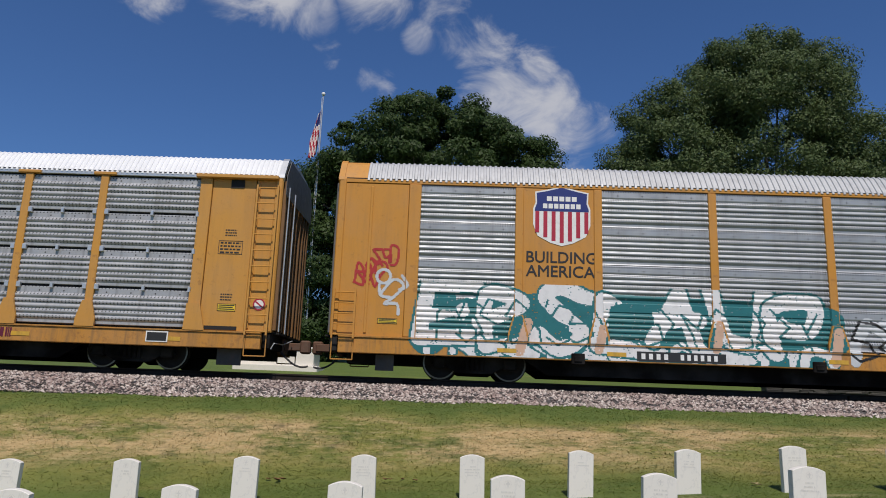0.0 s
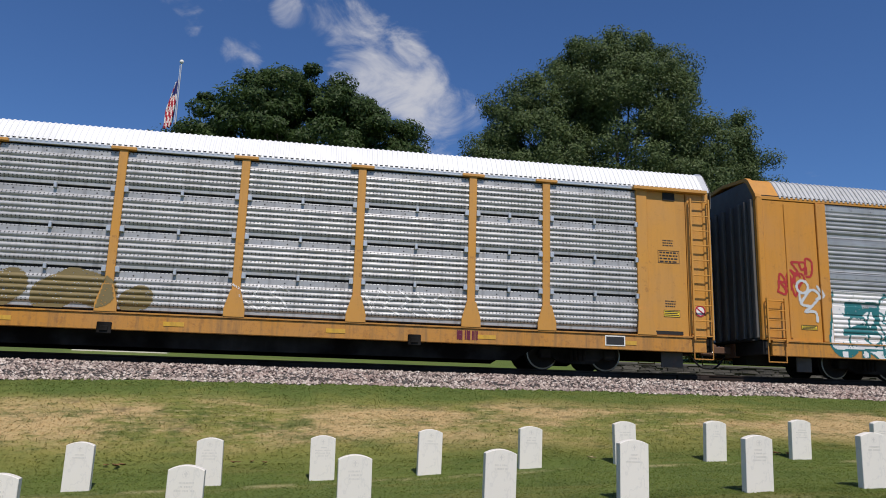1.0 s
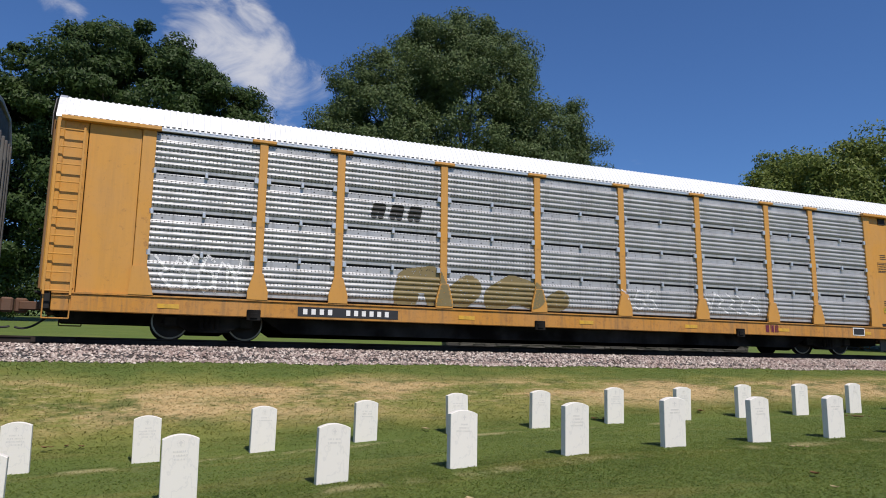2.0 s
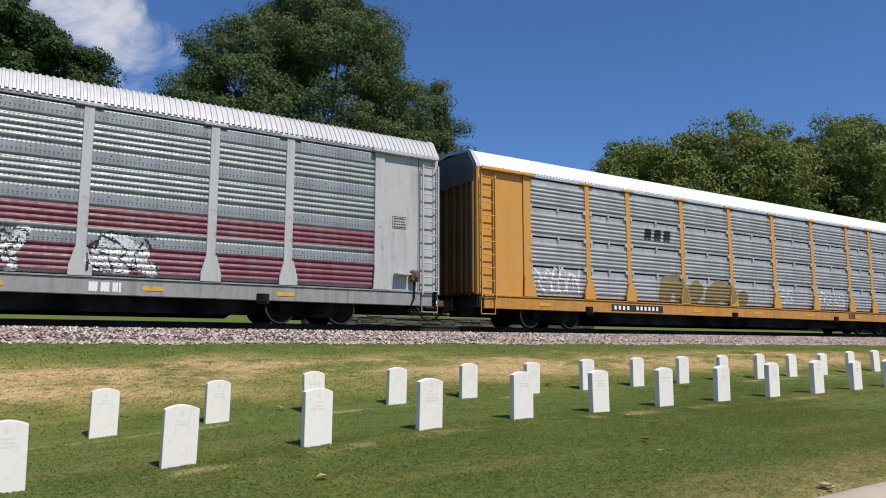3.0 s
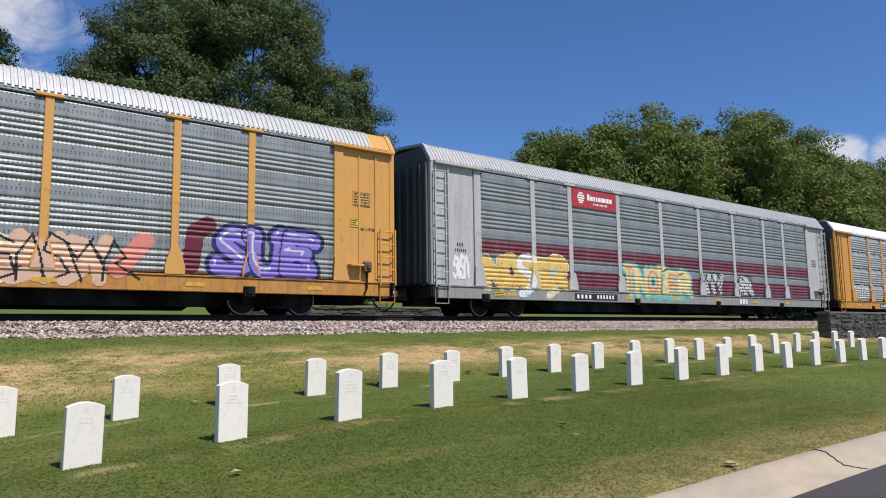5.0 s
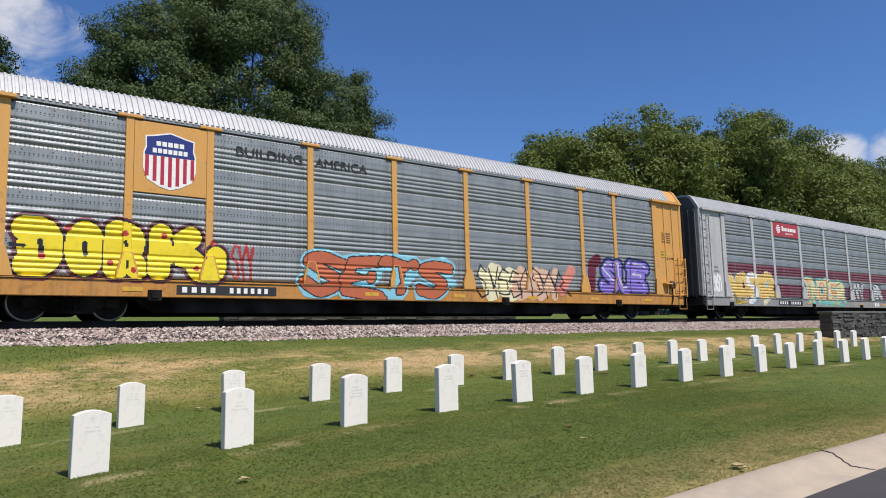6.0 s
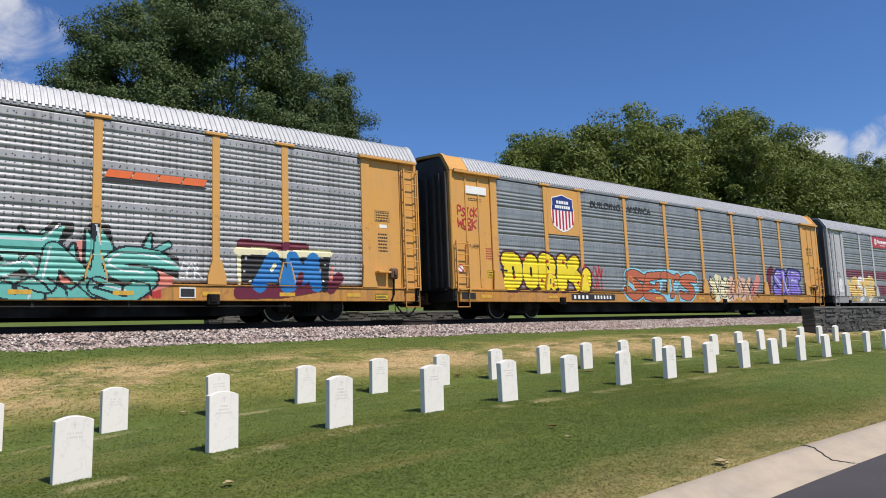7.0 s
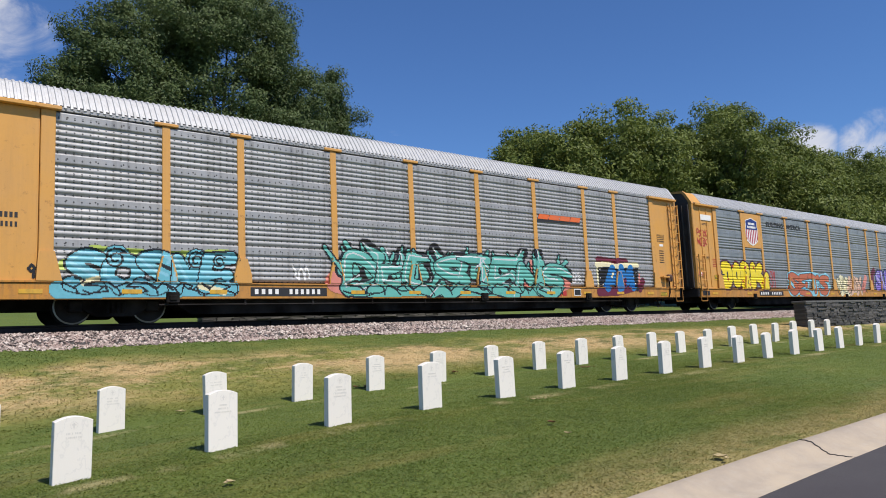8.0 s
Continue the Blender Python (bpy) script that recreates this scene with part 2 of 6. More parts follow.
def front_row_z(x):
    return lerp(x, (-60, -9, -3, 0, 2, 3.5, 5, 6.5, 10, 16, 22, 60), (-0.9, -0.30, -0.03, 0.14, 0.27, 0.36, 0.45, 0.49, 0.52, 0.58, 0.61, 0.8))


def back_row_z(x):
    return lerp(x, (-60, -9, -2.4, 0.8, 3.8, 7, 13, 20, 27, 60), (-0.9, -0.22, 0.08, 0.23, 0.42, 0.54, 0.63, 0.70, 0.78, 1.0))


def bank_top_z(x):
    return lerp(x, (-60, -9, -3, 8, 60), (1.25, 1.44, 1.55, 1.58, 1.56))


def front_y(x):
    return 7.77 + 0.033 * x


def back_y(x):
    return 10.68 + 0.033 * x


def ground_z(x, y):
    if y < kerb_y(x):
        return kerb_z(x) - 0.30
    ys = (kerb_y(x), front_y(x), back_y(x), 11.9 + 0.02 * x, 13.4 + 0.015 * x, 15.6, 16.7)
    zb, zt = back_row_z(x), bank_top_z(x)
    zs = (kerb_z(x), front_row_z(x), zb, zb + 0.14, zb + 0.14 + (zt - zb) * 0.33, zt - 0.16, zt)
    if y <= ys[-1]:
        return lerp(y, ys, zs)
    return lerp(y, (16.7, 17.2, 21.4, 23.5, 30, 45, 80, 900), (zt, 1.45, 1.45, 1.7, 2.5, 3.9, 6.2, 60.0))


def lawn_material(relief=True):
    m = Mat("mown lawn with dry patches", (0.106, 0.156, 0.020), 0.85)
    sep = m.n.new("ShaderNodeSeparateXYZ")
    m.l.new(m.tc.outputs["Object"], sep.inputs[0])
    x, y = sep.outputs["X"], sep.outputs["Y"]
    m.mix((0.140, 0.186, 0.024), m.remap(m.noise(0.55, 5, 0.6), 0.38, 0.68, 0, 0.9))
    m.mix((0.062, 0.100, 0.012), m.remap(m.noise(1.7, 6, 0.65), 0.5, 0.75, 0, 0.5))
    # yellowed swathes that run along the plots
    m.mix((0.27, 0.235, 0.062), m.remap(m.noise(0.62, 7, 0.68, (0.33, 1.5, 1)), 0.52, 0.68, 0, 0.7))
    # the bank: olive turf, worn to straw and bare soil in patches
    wob = m.math("MULTIPLY_ADD", m.noise(0.35, 3), 1.6, -0.8)
    yb = m.math("ADD", y, wob)
    bank = m.math("MULTIPLY", m.remap(yb, 11.3, 12.3), m.remap(yb, 16.4, 15.0))
    m.mix((0.255, 0.235, 0.05), m.math("MULTIPLY", bank, m.remap(m.noise(0.9, 6, 0.65), 0.3, 0.6, 0.25, 0.9)))
    m.mix((0.085, 0.120, 0.016), m.math("MULTIPLY", bank, m.remap(m.noise(0.7, 6, 0.7, (0.7, 1.3, 1)), 0.52, 0.66, 0, 0.85)))
    band = m.math("MULTIPLY", m.remap(yb, 12.1, 13.0), m.remap(yb, 15.2, 14.3))
    m.mix((0.55, 0.385, 0.18), m.math("MULTIPLY", band, m.remap(m.noise(0.42, 8, 0.72, (0.7, 1.4, 1)), 0.43, 0.53, 0, 0.95)))
    m.mix((0.20, 0.13, 0.07), m.math("MULTIPLY", band, m.remap(m.noise(1.3, 8, 0.75), 0.56, 0.70, 0, 0.8)))
    # fresher turf along the top of the bank and in tufts across it
    top = m.math("MULTIPLY", m.remap(yb, 14.7, 15.3), m.remap(m.noise(0.8, 6, 0.7), 0.34, 0.56, 0.15, 0.9))
    m.mix((0.088, 0.138, 0.018), top)
    m.mix((0.082, 0.118, 0.016), m.math("MULTIPLY", band, m.remap(m.noise(1.1, 7, 0.72, (0.8, 1.2, 1)), 0.53, 0.64, 0, 0.85)))
    edge = m.remap(m.math("ABSOLUTE", m.math("SUBTRACT", m.math("MULTIPLY_ADD", x, -0.01, y), 3.6)), 0.35, 1.15, 1, 0)
    m.mix((0.34, 0.275, 0.10), m.math("MULTIPLY", edge, m.remap(m.noise(1.9, 7, 0.72, (0.6, 1.4, 1)), 0.32, 0.54, 0, 0.92)))
    for c in (7.42, 10.35):
        line = m.remap(m.math("ABSOLUTE", m.math("SUBTRACT", m.math("MULTIPLY_ADD", x, -0.033, y), c)), 0.04, 0.20, 1, 0)
        m.mix((0.46, 0.40, 0.19), m.math("MULTIPLY", line, m.remap(m.noise(1.1, 6, 0.65, (1, 0.6, 1)), 0.49, 0.60, 0, 0.8)))
    m.mix((0.60, 0.46, 0.24), m.math("MULTIPLY", band, m.remap(m.noise(4.5, 7, 0.75, (0.8, 1.5, 1)), 0.53, 0.66, 0, 0.7)))
    m.mix((0.07, 0.105, 0.014), m.math("MULTIPLY", bank, m.remap(m.noise(3.2, 7, 0.75, (0.9, 1.3, 1)), 0.55, 0.66, 0, 0.7)))
    m.mix((0.045, 0.078, 0.010), m.remap(m.noise(2.6, 7, 0.75), 0.5, 0.70, 0, 0.4))
    m.mix((0.25, 0.26, 0.07), m.remap(m.noise(48, 3, 0.75), 0.54, 0.74, 0, 0.4))
    if not relief:
        r = m.n.new("ShaderNodeNewGeometry").outputs["Random Per Island"]
        m.mix((0.30, 0.29, 0.09), m.remap(r, 0.55, 1.0, 0, 0.5))
        m.mix((0.040, 0.066, 0.009), m.remap(r, 0.25, 0.0, 0, 0.25))
    if relief:
        m.bump(m.noise(55, 4, 0.7), 0.035, 0.8)
        return m.done()
    # thin blades let light through
    m.done()
    thin, blend = m.n.new("ShaderNodeBsdfTranslucent"), m.n.new("ShaderNodeMixShader")
    blend.inputs[0].default_value = 0.45
    m.l.new(m.col, thin.inputs["Color"])
    m.l.new(m.b.outputs[0], blend.inputs[1])
    m.l.new(thin.outputs[0], blend.inputs[2])
    m.l.new(blend.outputs[0], m.n["Material Output"].inputs[0])
    return m.m


M["lawn"] = lawn_material()
M["blades"] = lawn_material(False)


def build_ground():
    xs = np.concatenate([[-900, -500, -250, -120, -60], np.arange(-40, 70.1, 0.75), [90, 130, 250, 500, 900]])
    ys = np.concatenate([[-900, -400, -150, -60, -20, -6, 0, 3.0], np.arange(3.4, 24, 0.3), [26, 30, 40, 60, 90, 150, 300, 600, 900]])
    verts = []
    for y in ys:
        for x in xs:
            z = ground_z(x, y)
            if y > 3.6:
                z += 0.004 * noise.noise((x * 0.8, y * 0.8, 0))
            verts.append((x, y, z))
    w = len(xs)
    faces = [(j * w + i, j * w + i + 1, (j + 1) * w + i + 1, (j + 1) * w + i) for j in range(len(ys) - 1) for i in range(w - 1)]
    me = bpy.data.meshes.new("ground")
    me.from_pydata(verts, [], faces)
    me.materials.append(M["lawn"])
    for p in me.polygons:
        p.use_smooth = True
    return tagged(new("ground", me), "mown green cemetery lawn with straw-coloured dry patches", "lawn", kind="structure")


build_ground()


def build_grass():
    """Short mown blades over the part of the lawn that lies near."""
    rng = np.random.default_rng(21)
    xs, ys, hs = [], [], []
    for x0, x1, y0, y1, n, h in ((0.5, 12, 3.6, 8.0, 130000, 0.04), (10, 26, 3.7, 9.5, 60000, 0.05), (-5, 15, 7.4, 12.2, 90000, 0.045), (13, 34, 8, 12.4, 40000, 0.055), (-12, 34, 11.6, 16.7, 130000, 0.06)):
        xs.append(rng.uniform(x0, x1, n) + rng.normal(0, 0.9, n))
        ys.append(rng.uniform(y0, y1, n) + rng.normal(0, 0.3, n))
        hs.append(h * rng.uniform(0.5, 1.3, n))
    x, y, h = map(np.concatenate, (xs, ys, hs))
    h = h * 0.6
    keep = (y > 3.60 + 0.01 * x) & (y < 16.75)
    x, y, h = x[keep], y[keep], h[keep]
    z = np.array([ground_z(a, b) for a, b in zip(x, y)]) + 0.002
    a = rng.uniform(0, 6.283, len(x))
    w = 0.004 + 0.16 * h * rng.uniform(0.6, 1.4, len(x))
    u, v = np.stack([np.cos(a), np.sin(a), 0 * a], 1), np.stack([-np.sin(a), np.cos(a), 0 * a], 1)
    p = np.stack([x, y, z], 1)
    tip = p + v * (h * rng.uniform(0.7, 1.5, len(x)))[:, None] + np.array([0, 0, 1.0]) * (h * rng.uniform(0.2, 0.6, len(x)))[:, None]
    v = np.stack([p - u * w[:, None], p + u * w[:, None], tip], 1)
    me = bpy.data.meshes.new("grass")
    me.from_pydata(v.reshape(-1, 3).tolist(), [], np.arange(3 * len(x)).reshape(-1, 3).tolist())
    me.materials.append(M["blades"])
    tagged(new("grass", me), "short mown grass blades, green to straw", "grass", kind="stuff")


build_grass()


def strip(name, profile, x0, x1, step, material, label, category, base_y, base_z):
    """A long piece whose (y, z) profile follows a line over the ground."""
    n = len(profile)
    xs = np.arange(x0, x1 + step / 2, step)
    verts = [(x, base_y(x) + y, base_z(x) + z) for x in xs for y, z in profile]
    faces = [(i * n + j, (i + 1) * n + j, (i + 1) * n + j + 1, i * n + j + 1) for i in range(len(xs) - 1) for j in range(n - 1)]
    me = bpy.data.meshes.new(name)
    me.from_pydata(verts, [], faces)
    me.materials.append(material)
    me.flip_normals()
    return tagged(new(name, me), label, category, kind="structure")


def concrete_material():
    m = Mat("old concrete", (0.42, 0.345, 0.25), 0.85)
    m.mix((0.28, 0.24, 0.195), m.remap(m.noise(1.6, 7, 0.65), 0.42, 0.75, 0, 0.8))
    m.mix((0.42, 0.365, 0.29), m.remap(m.noise(9, 5), 0.5, 0.8, 0, 0.6))
    m.mix((0.20, 0.17, 0.13), m.remap(m.noise(120, 3), 0.6, 0.8, 0, 0.6))
    m.bump(m.noise(90, 4), 0.004, 0.6)
    return m.done()


def asphalt_material():
    m = Mat("worn asphalt", (0.050, 0.043, 0.044), 0.85)
    m.mix((0.07, 0.065, 0.064), m.remap(m.noise(0.8, 6), 0.4, 0.7, 0, 0.7))
    m.mix((0.16, 0.155, 0.145), m.remap(m.noise(160, 2), 0.6, 0.8, 0, 0.6))
    m.bump(m.noise(150, 3), 0.006, 0.8)
    return m.done()


M["concrete"], M["asphalt"] = concrete_material(), asphalt_material()
strip("road", ((-9.0, -0.16), (-8.0, -0.12), (-4.5, -0.03), (-0.53, -0.115)), -60, 70, 1.0, M["asphalt"],
      "dark grey asphalt drive beside a concrete kerb", "road", kerb_y, kerb_z)
# rolled kerb: thick slabs with open joints between them
KERB = ((0.02, -0.25), (0.02, 0.0), (-0.02, 0.018), (-0.14, 0.012), (-0.24, -0.035), (-0.34, -0.088), (-0.55, -0.105), (-0.57, -0.3))


def build_kerb():
    for i in range(-12, 18):
        x0 = 7.98 + 3.05 * i
        run = strip("kerb", KERB, x0 + 0.006, x0 + 3.044, 0.61, M["concrete"],
                    "pale weathered concrete kerb slab along the drive", "kerb", kerb_y, kerb_z)
        bm = bmesh.new()
        bm.from_mesh(run.data)
        bmesh.ops.holes_fill(bm, edges=[e for e in bm.edges if e.is_boundary])
        for e in bm.edges:
            e.smooth = all(len(f.verts) == 4 for f in e.link_faces)
        bm.to_mesh(run.data)
        bm.free()
        for p in run.data.polygons:
            p.use_smooth = len(p.vertices) == 4


build_kerb()


def build_kerb_crack():
    """A dark wandering crack that runs across the kerb at a joint."""
    top = KERB[1:-1]
    ys = np.linspace(top[0][0], top[-1][0], 25)
    zs = np.interp(-ys, [-p[0] for p in top], [p[1] for p in top])
    bm = bmesh.new()
    rows = []
    for i, (y, z) in enumerate(zip(ys, zs)):
        t = i / 24
        x = 8.02 - 0.20 * t + 0.34 * max(0, t - 0.55) ** 1.4 + 0.012 * math.sin(i * 1.9)
        w = 0.011 * (1.15 - 0.6 * t)
        rows.append([bm.verts.new((x + dx, kerb_y(x) + y, kerb_z(x) + z + 0.003)) for dx in (-w, w)])
    for a, b in zip(rows, rows[1:]):
        bm.faces.new((a[0], b[0], b[1], a[1]))
    thicken(bm, 0.004)
    tagged(mesh_object("kerb_crack", bm, M["black"]), "dark wandering crack across the concrete kerb", "crack", kind="structure")


build_kerb_crack()


# ---- railway ----
def ballast_material():
    m = Mat("railway ballast", (0.36, 0.285, 0.245), 0.9)
    oi = m.n.new("ShaderNodeNewGeometry")
    r = oi.outputs["Random Per Island"]
    m.mix((0.64, 0.56, 0.49), m.remap(r, 0.58, 0.95))
    m.mix((0.09, 0.07, 0.063), m.remap(r, 0.36, 0.02, 0, 0.9))
    m.mix((0.30, 0.195, 0.165), m.remap(m.noise(0.8, 4), 0.45, 0.7, 0, 0.55))
    m.bump(m.noise(40, 4), 0.01, 0.7)
    return m.done()


M["ballast"] = ballast_material()
# darker than the loose stones: shade in their gaps is put into the colour
M["ballast_bed"] = painted("ballast bed", (0.05, 0.043, 0.039), 0.95, amount=0.4)
M["rail"] = painted("dark rail steel", (0.030, 0.021, 0.017), 0.75, dirt=(0.05, 0.032, 0.022), amount=0.4)
M["rusty"] = painted("rusty cast steel", (0.11, 0.055, 0.032), 0.75, amount=0.5, rust=0.5)
M["tie"] = painted("creosoted timber", (0.06, 0.045, 0.035), 0.85, amount=0.5)


def build_track():
    prof = ((16.55, 1.42), (17.1, 1.66), (17.85, 1.86), (20.75, 1.86), (21.4, 1.68), (22.2, 1.42))
    strip("ballast_bed", prof, -160, 160, 4.0, M["ballast_bed"], "near-black crushed stone ballast bed under the track, coloured as shade between stones", "ballast",
          lambda x: 0.0, lambda x: 0.0)
    # loose stones lying over the near shoulder
    rng = np.random.default_rng(5)
    n = 36000
    x = rng.uniform(-16, 58, n)
    u = rng.beta(1.0, 1.0, n) ** 0.9
    y = 16.35 + u * 1.75 + 0.10 * np.sin(x * 1.3) + 0.06 * np.sin(x * 3.1)
    z = np.interp(y, [p[0] for p in prof], [p[1] for p in prof]) + 0.012
    z = np.maximum(z, np.array([ground_z(a, b) for a, b in zip(x, y)]) + 0.008)
    s = rng.uniform(0.022, 0.058, n)
    octa = np.array([(1, 0, 0), (-1, 0, 0), (0, 1, 0), (0, -1, 0), (0, 0, 1), (0, 0, -1)], float)
    tri = np.array([(0, 2, 4), (2, 1, 4), (1, 3, 4), (3, 0, 4), (2, 0, 5), (1, 2, 5), (3, 1, 5), (0, 3, 5)])
    v = octa[None] * s[:, None, None] * rng.uniform(0.6, 1.35, (n, 6, 1))
    a = rng.uniform(0, 6.28, n)
    c, d = np.cos(a)[:, None], np.sin(a)[:, None]
    v = np.stack([v[..., 0] * c - v[..., 1] * d, v[..., 0] * d + v[..., 1] * c, v[..., 2] * 0.8 + v[..., 0] * 0.4], -1)
    v = v + np.stack([x, y, z], -1)[:, None]
    f = tri[None] + 6 * np.arange(n)[:, None, None]
    me = bpy.data.meshes.new("ballast_stones")
    me.from_pydata(v.reshape(-1, 3).tolist(), [], f.reshape(-1, 3).tolist())
    me.materials.append(M["ballast"])
    tagged(new("ballast_stones", me), "loose crushed grey and pinkish ballast stones", "ballast", kind="stuff")
    # rails and ties
    track = tagged(empty("railway_track", pose(0, TRACK_Y, RAIL_Z)), "single railway track with rusty steel rails on timber ties", "railway track", kind="structure")
    rail = ((-0.036, 0), (0.036, 0), (0.036, -0.035), (0.010, -0.05), (0.010, -0.145), (0.07, -0.158), (0.07, -0.172),
            (-0.07, -0.172), (-0.07, -0.158), (-0.010, -0.145), (-0.010, -0.05), (-0.036, -0.035))
    for side in (-0.753, 0.753):
        part("rail", prism(bmesh.new(), [(side + u, v) for u, v in rail], "x", -160, 160), M["rail"], track)
    tie = part("tie", box(bmesh.new(), -0.115, 0.115, -1.3, 1.3, -0.36, -0.175, 0.012), M["tie"], track)
    tie.matrix_basis = pose(-25, 0, 0)
    for i in range(1, 170):
        share("tie", tie, track, pose(-25 + i * 0.5, random.uniform(-0.03, 0.03), 0, 0, 0, random.uniform(-1, 1)))
    # joint bars where the rails meet
    bar = part("joint_bar", box(bmesh.new(), -0.45, 0.45, -0.753 - 0.085, -0.753 - 0.012, -0.14, -0.04, 0.008), M["rail"], track)
    bar.matrix_basis = pose(-2.0, 0, 0)
    share("joint_bar", bar, track, pose(9.9, 0, 0))


build_track()


# ---- headstones ----
def marble_material():
    m = Mat("white veined marble", (0.78, 0.738, 0.66), 0.6)
    m.mix((0.62, 0.61, 0.59), m.remap(m.noise(3.0, 8, 0.7, (1, 1, 0.5)), 0.58, 0.72, 0, 0.4))
    m.mix((0.42, 0.42, 0.41), m.remap(m.math("ABSOLUTE", m.math("SUBTRACT", m.noise(2.2, 6, 0.6, (1, 1, 0.6)), 0.5)), 0.0, 0.012, 0.22, 0))
    m.mix((0.45, 0.40, 0.28), m.remap(m.noise(5, 6, 0.7), 0.6, 0.85, 0, 0.4))
    m.bump(m.noise(60, 3), 0.002, 0.5)
    return m.done()


M["marble"] = marble_material()
M["carving"] = plain("cut marble", (0.66, 0.63, 0.575), 0.8)
STONE_W, STONE_T, STONE_H = 0.345, 0.10, 0.62


def headstone_mesh():
    pts = [(-STONE_W / 2, -0.25), (STONE_W / 2, -0.25), (STONE_W / 2, STONE_H - 0.045)]
    for i in range(1, 12):
        a = i / 12
        x = STONE_W / 2 - STONE_W * a
        pts.append((x, STONE_H - 0.045 + 0.045 * (1 - (2 * a - 1) ** 2)))
    pts.append((-STONE_W / 2, STONE_H - 0.045))
    bm = prism(bmesh.new(), pts, "y", -STONE_T / 2, STONE_T / 2)
    es = [e for e in bm.edges if abs(e.verts[0].co.y - e.verts[1].co.y) < 1e-6]
    bmesh.ops.bevel(bm, geom=es, offset=0.005, segments=1, affect="EDGES")
    return bm


def carving(parent, seed):
    """A cut cross in a ring and lines of worn lettering as plain bars."""
    rnd = random.Random(seed)
    bm = bmesh.new()
    y0, y1 = -STONE_T / 2 - 0.0015, -STONE_T / 2 + 0.004
    zc = STONE_H - 0.085
    for i in range(14):
        a, b = i / 14 * 6.283, (i + 0.7) / 14 * 6.283
        r = 0.034
        box(bm, r * math.cos(a) - 0.003, r * math.cos(a) + 0.003, y0, y1, zc + r * math.sin(a) - 0.003, zc + r * math.sin(a) + 0.003)
    box(bm, -0.006, 0.006, y0, y1, zc - 0.026, zc + 0.024)
    box(bm, -0.02, -0.0065, y0, y1, zc - 0.001, zc + 0.011)
    box(bm, 0.0065, 0.02, y0, y1, zc - 0.001, zc + 0.011)
    part("emblem", bm, M["carving"], parent, "small cross cut in a ring")
    z = zc - 0.085
    for k in range(rnd.choice((2, 3, 4))):
        bm = bmesh.new()
        w = rnd.uniform(0.08, 0.21)
        x = -w / 2
        while x < w / 2:
            step = rnd.uniform(0.010, 0.017)
            if rnd.random() > 0.14:
                box(bm, x, x + step * 0.62, y0, y1, z, z + 0.017)
            x += step
        tagged(part("carved_line", bm, M["carving"], parent, "worn line of carved characters"), kind="stuff")
        z -= 0.038


def build_headstones():
    first = None
    k = 0
    for row, line, height, xs in (
        ("front", front_y, front_row_z, [0.33 + 1.527 * i * (1.0 if i > 0 else 1.08) for i in range(-4, 19)]),
        ("back", back_y, back_row_z, [-1.47 + 1.511 * i * (1.0 if i > 0 else 1.09) for i in range(-4, 21)]),
    ):
        for x in xs:
            rnd = random.Random(100 + k)
            k += 1
            m = pose(x, line(x) + rnd.uniform(-0.02, 0.02), height(x) + rnd.uniform(-0.025, 0.025),
                     rnd.uniform(-1.2, 1.2), rnd.uniform(-1.3, 1.3), 1.9 + rnd.uniform(-2, 2))
            if first is None:
                first = mesh_object("headstone", headstone_mesh(), M["marble"])
                ob = first
            else:
                ob = new("headstone", first.data)
            ob.matrix_basis = m
            tagged(ob, "upright white marble headstone with a curved top on the lawn", "headstone", "rows of headstones")
            if x < 16:
                carving(ob, 40 + k)


build_headstones()


# ---- low stone walls ----
def wall_stone_material():
    m = Mat("dark fieldstone", (0.05, 0.048, 0.046), 0.85)
    oi = m.n.new("ShaderNodeObjectInfo")
    m.mix((0.13, 0.122, 0.11), m.remap(oi.outputs["Random"], 0.3, 1.0, 0, 0.9))
    m.mix((0.05, 0.05, 0.05), m.remap(m.noise(7, 6), 0.5, 0.75, 0, 0.7))
    m.bump(m.noise(12, 5), 0.02, 0.8)
    return m.done()


M["fieldstone"] = wall_stone_material()
M["mortar"] = plain("dark mortar", (0.055, 0.052, 0.05), 0.95)
M["coping"] = painted("grey coping stone", (0.11, 0.107, 0.10), 0.8, amount=0.3)


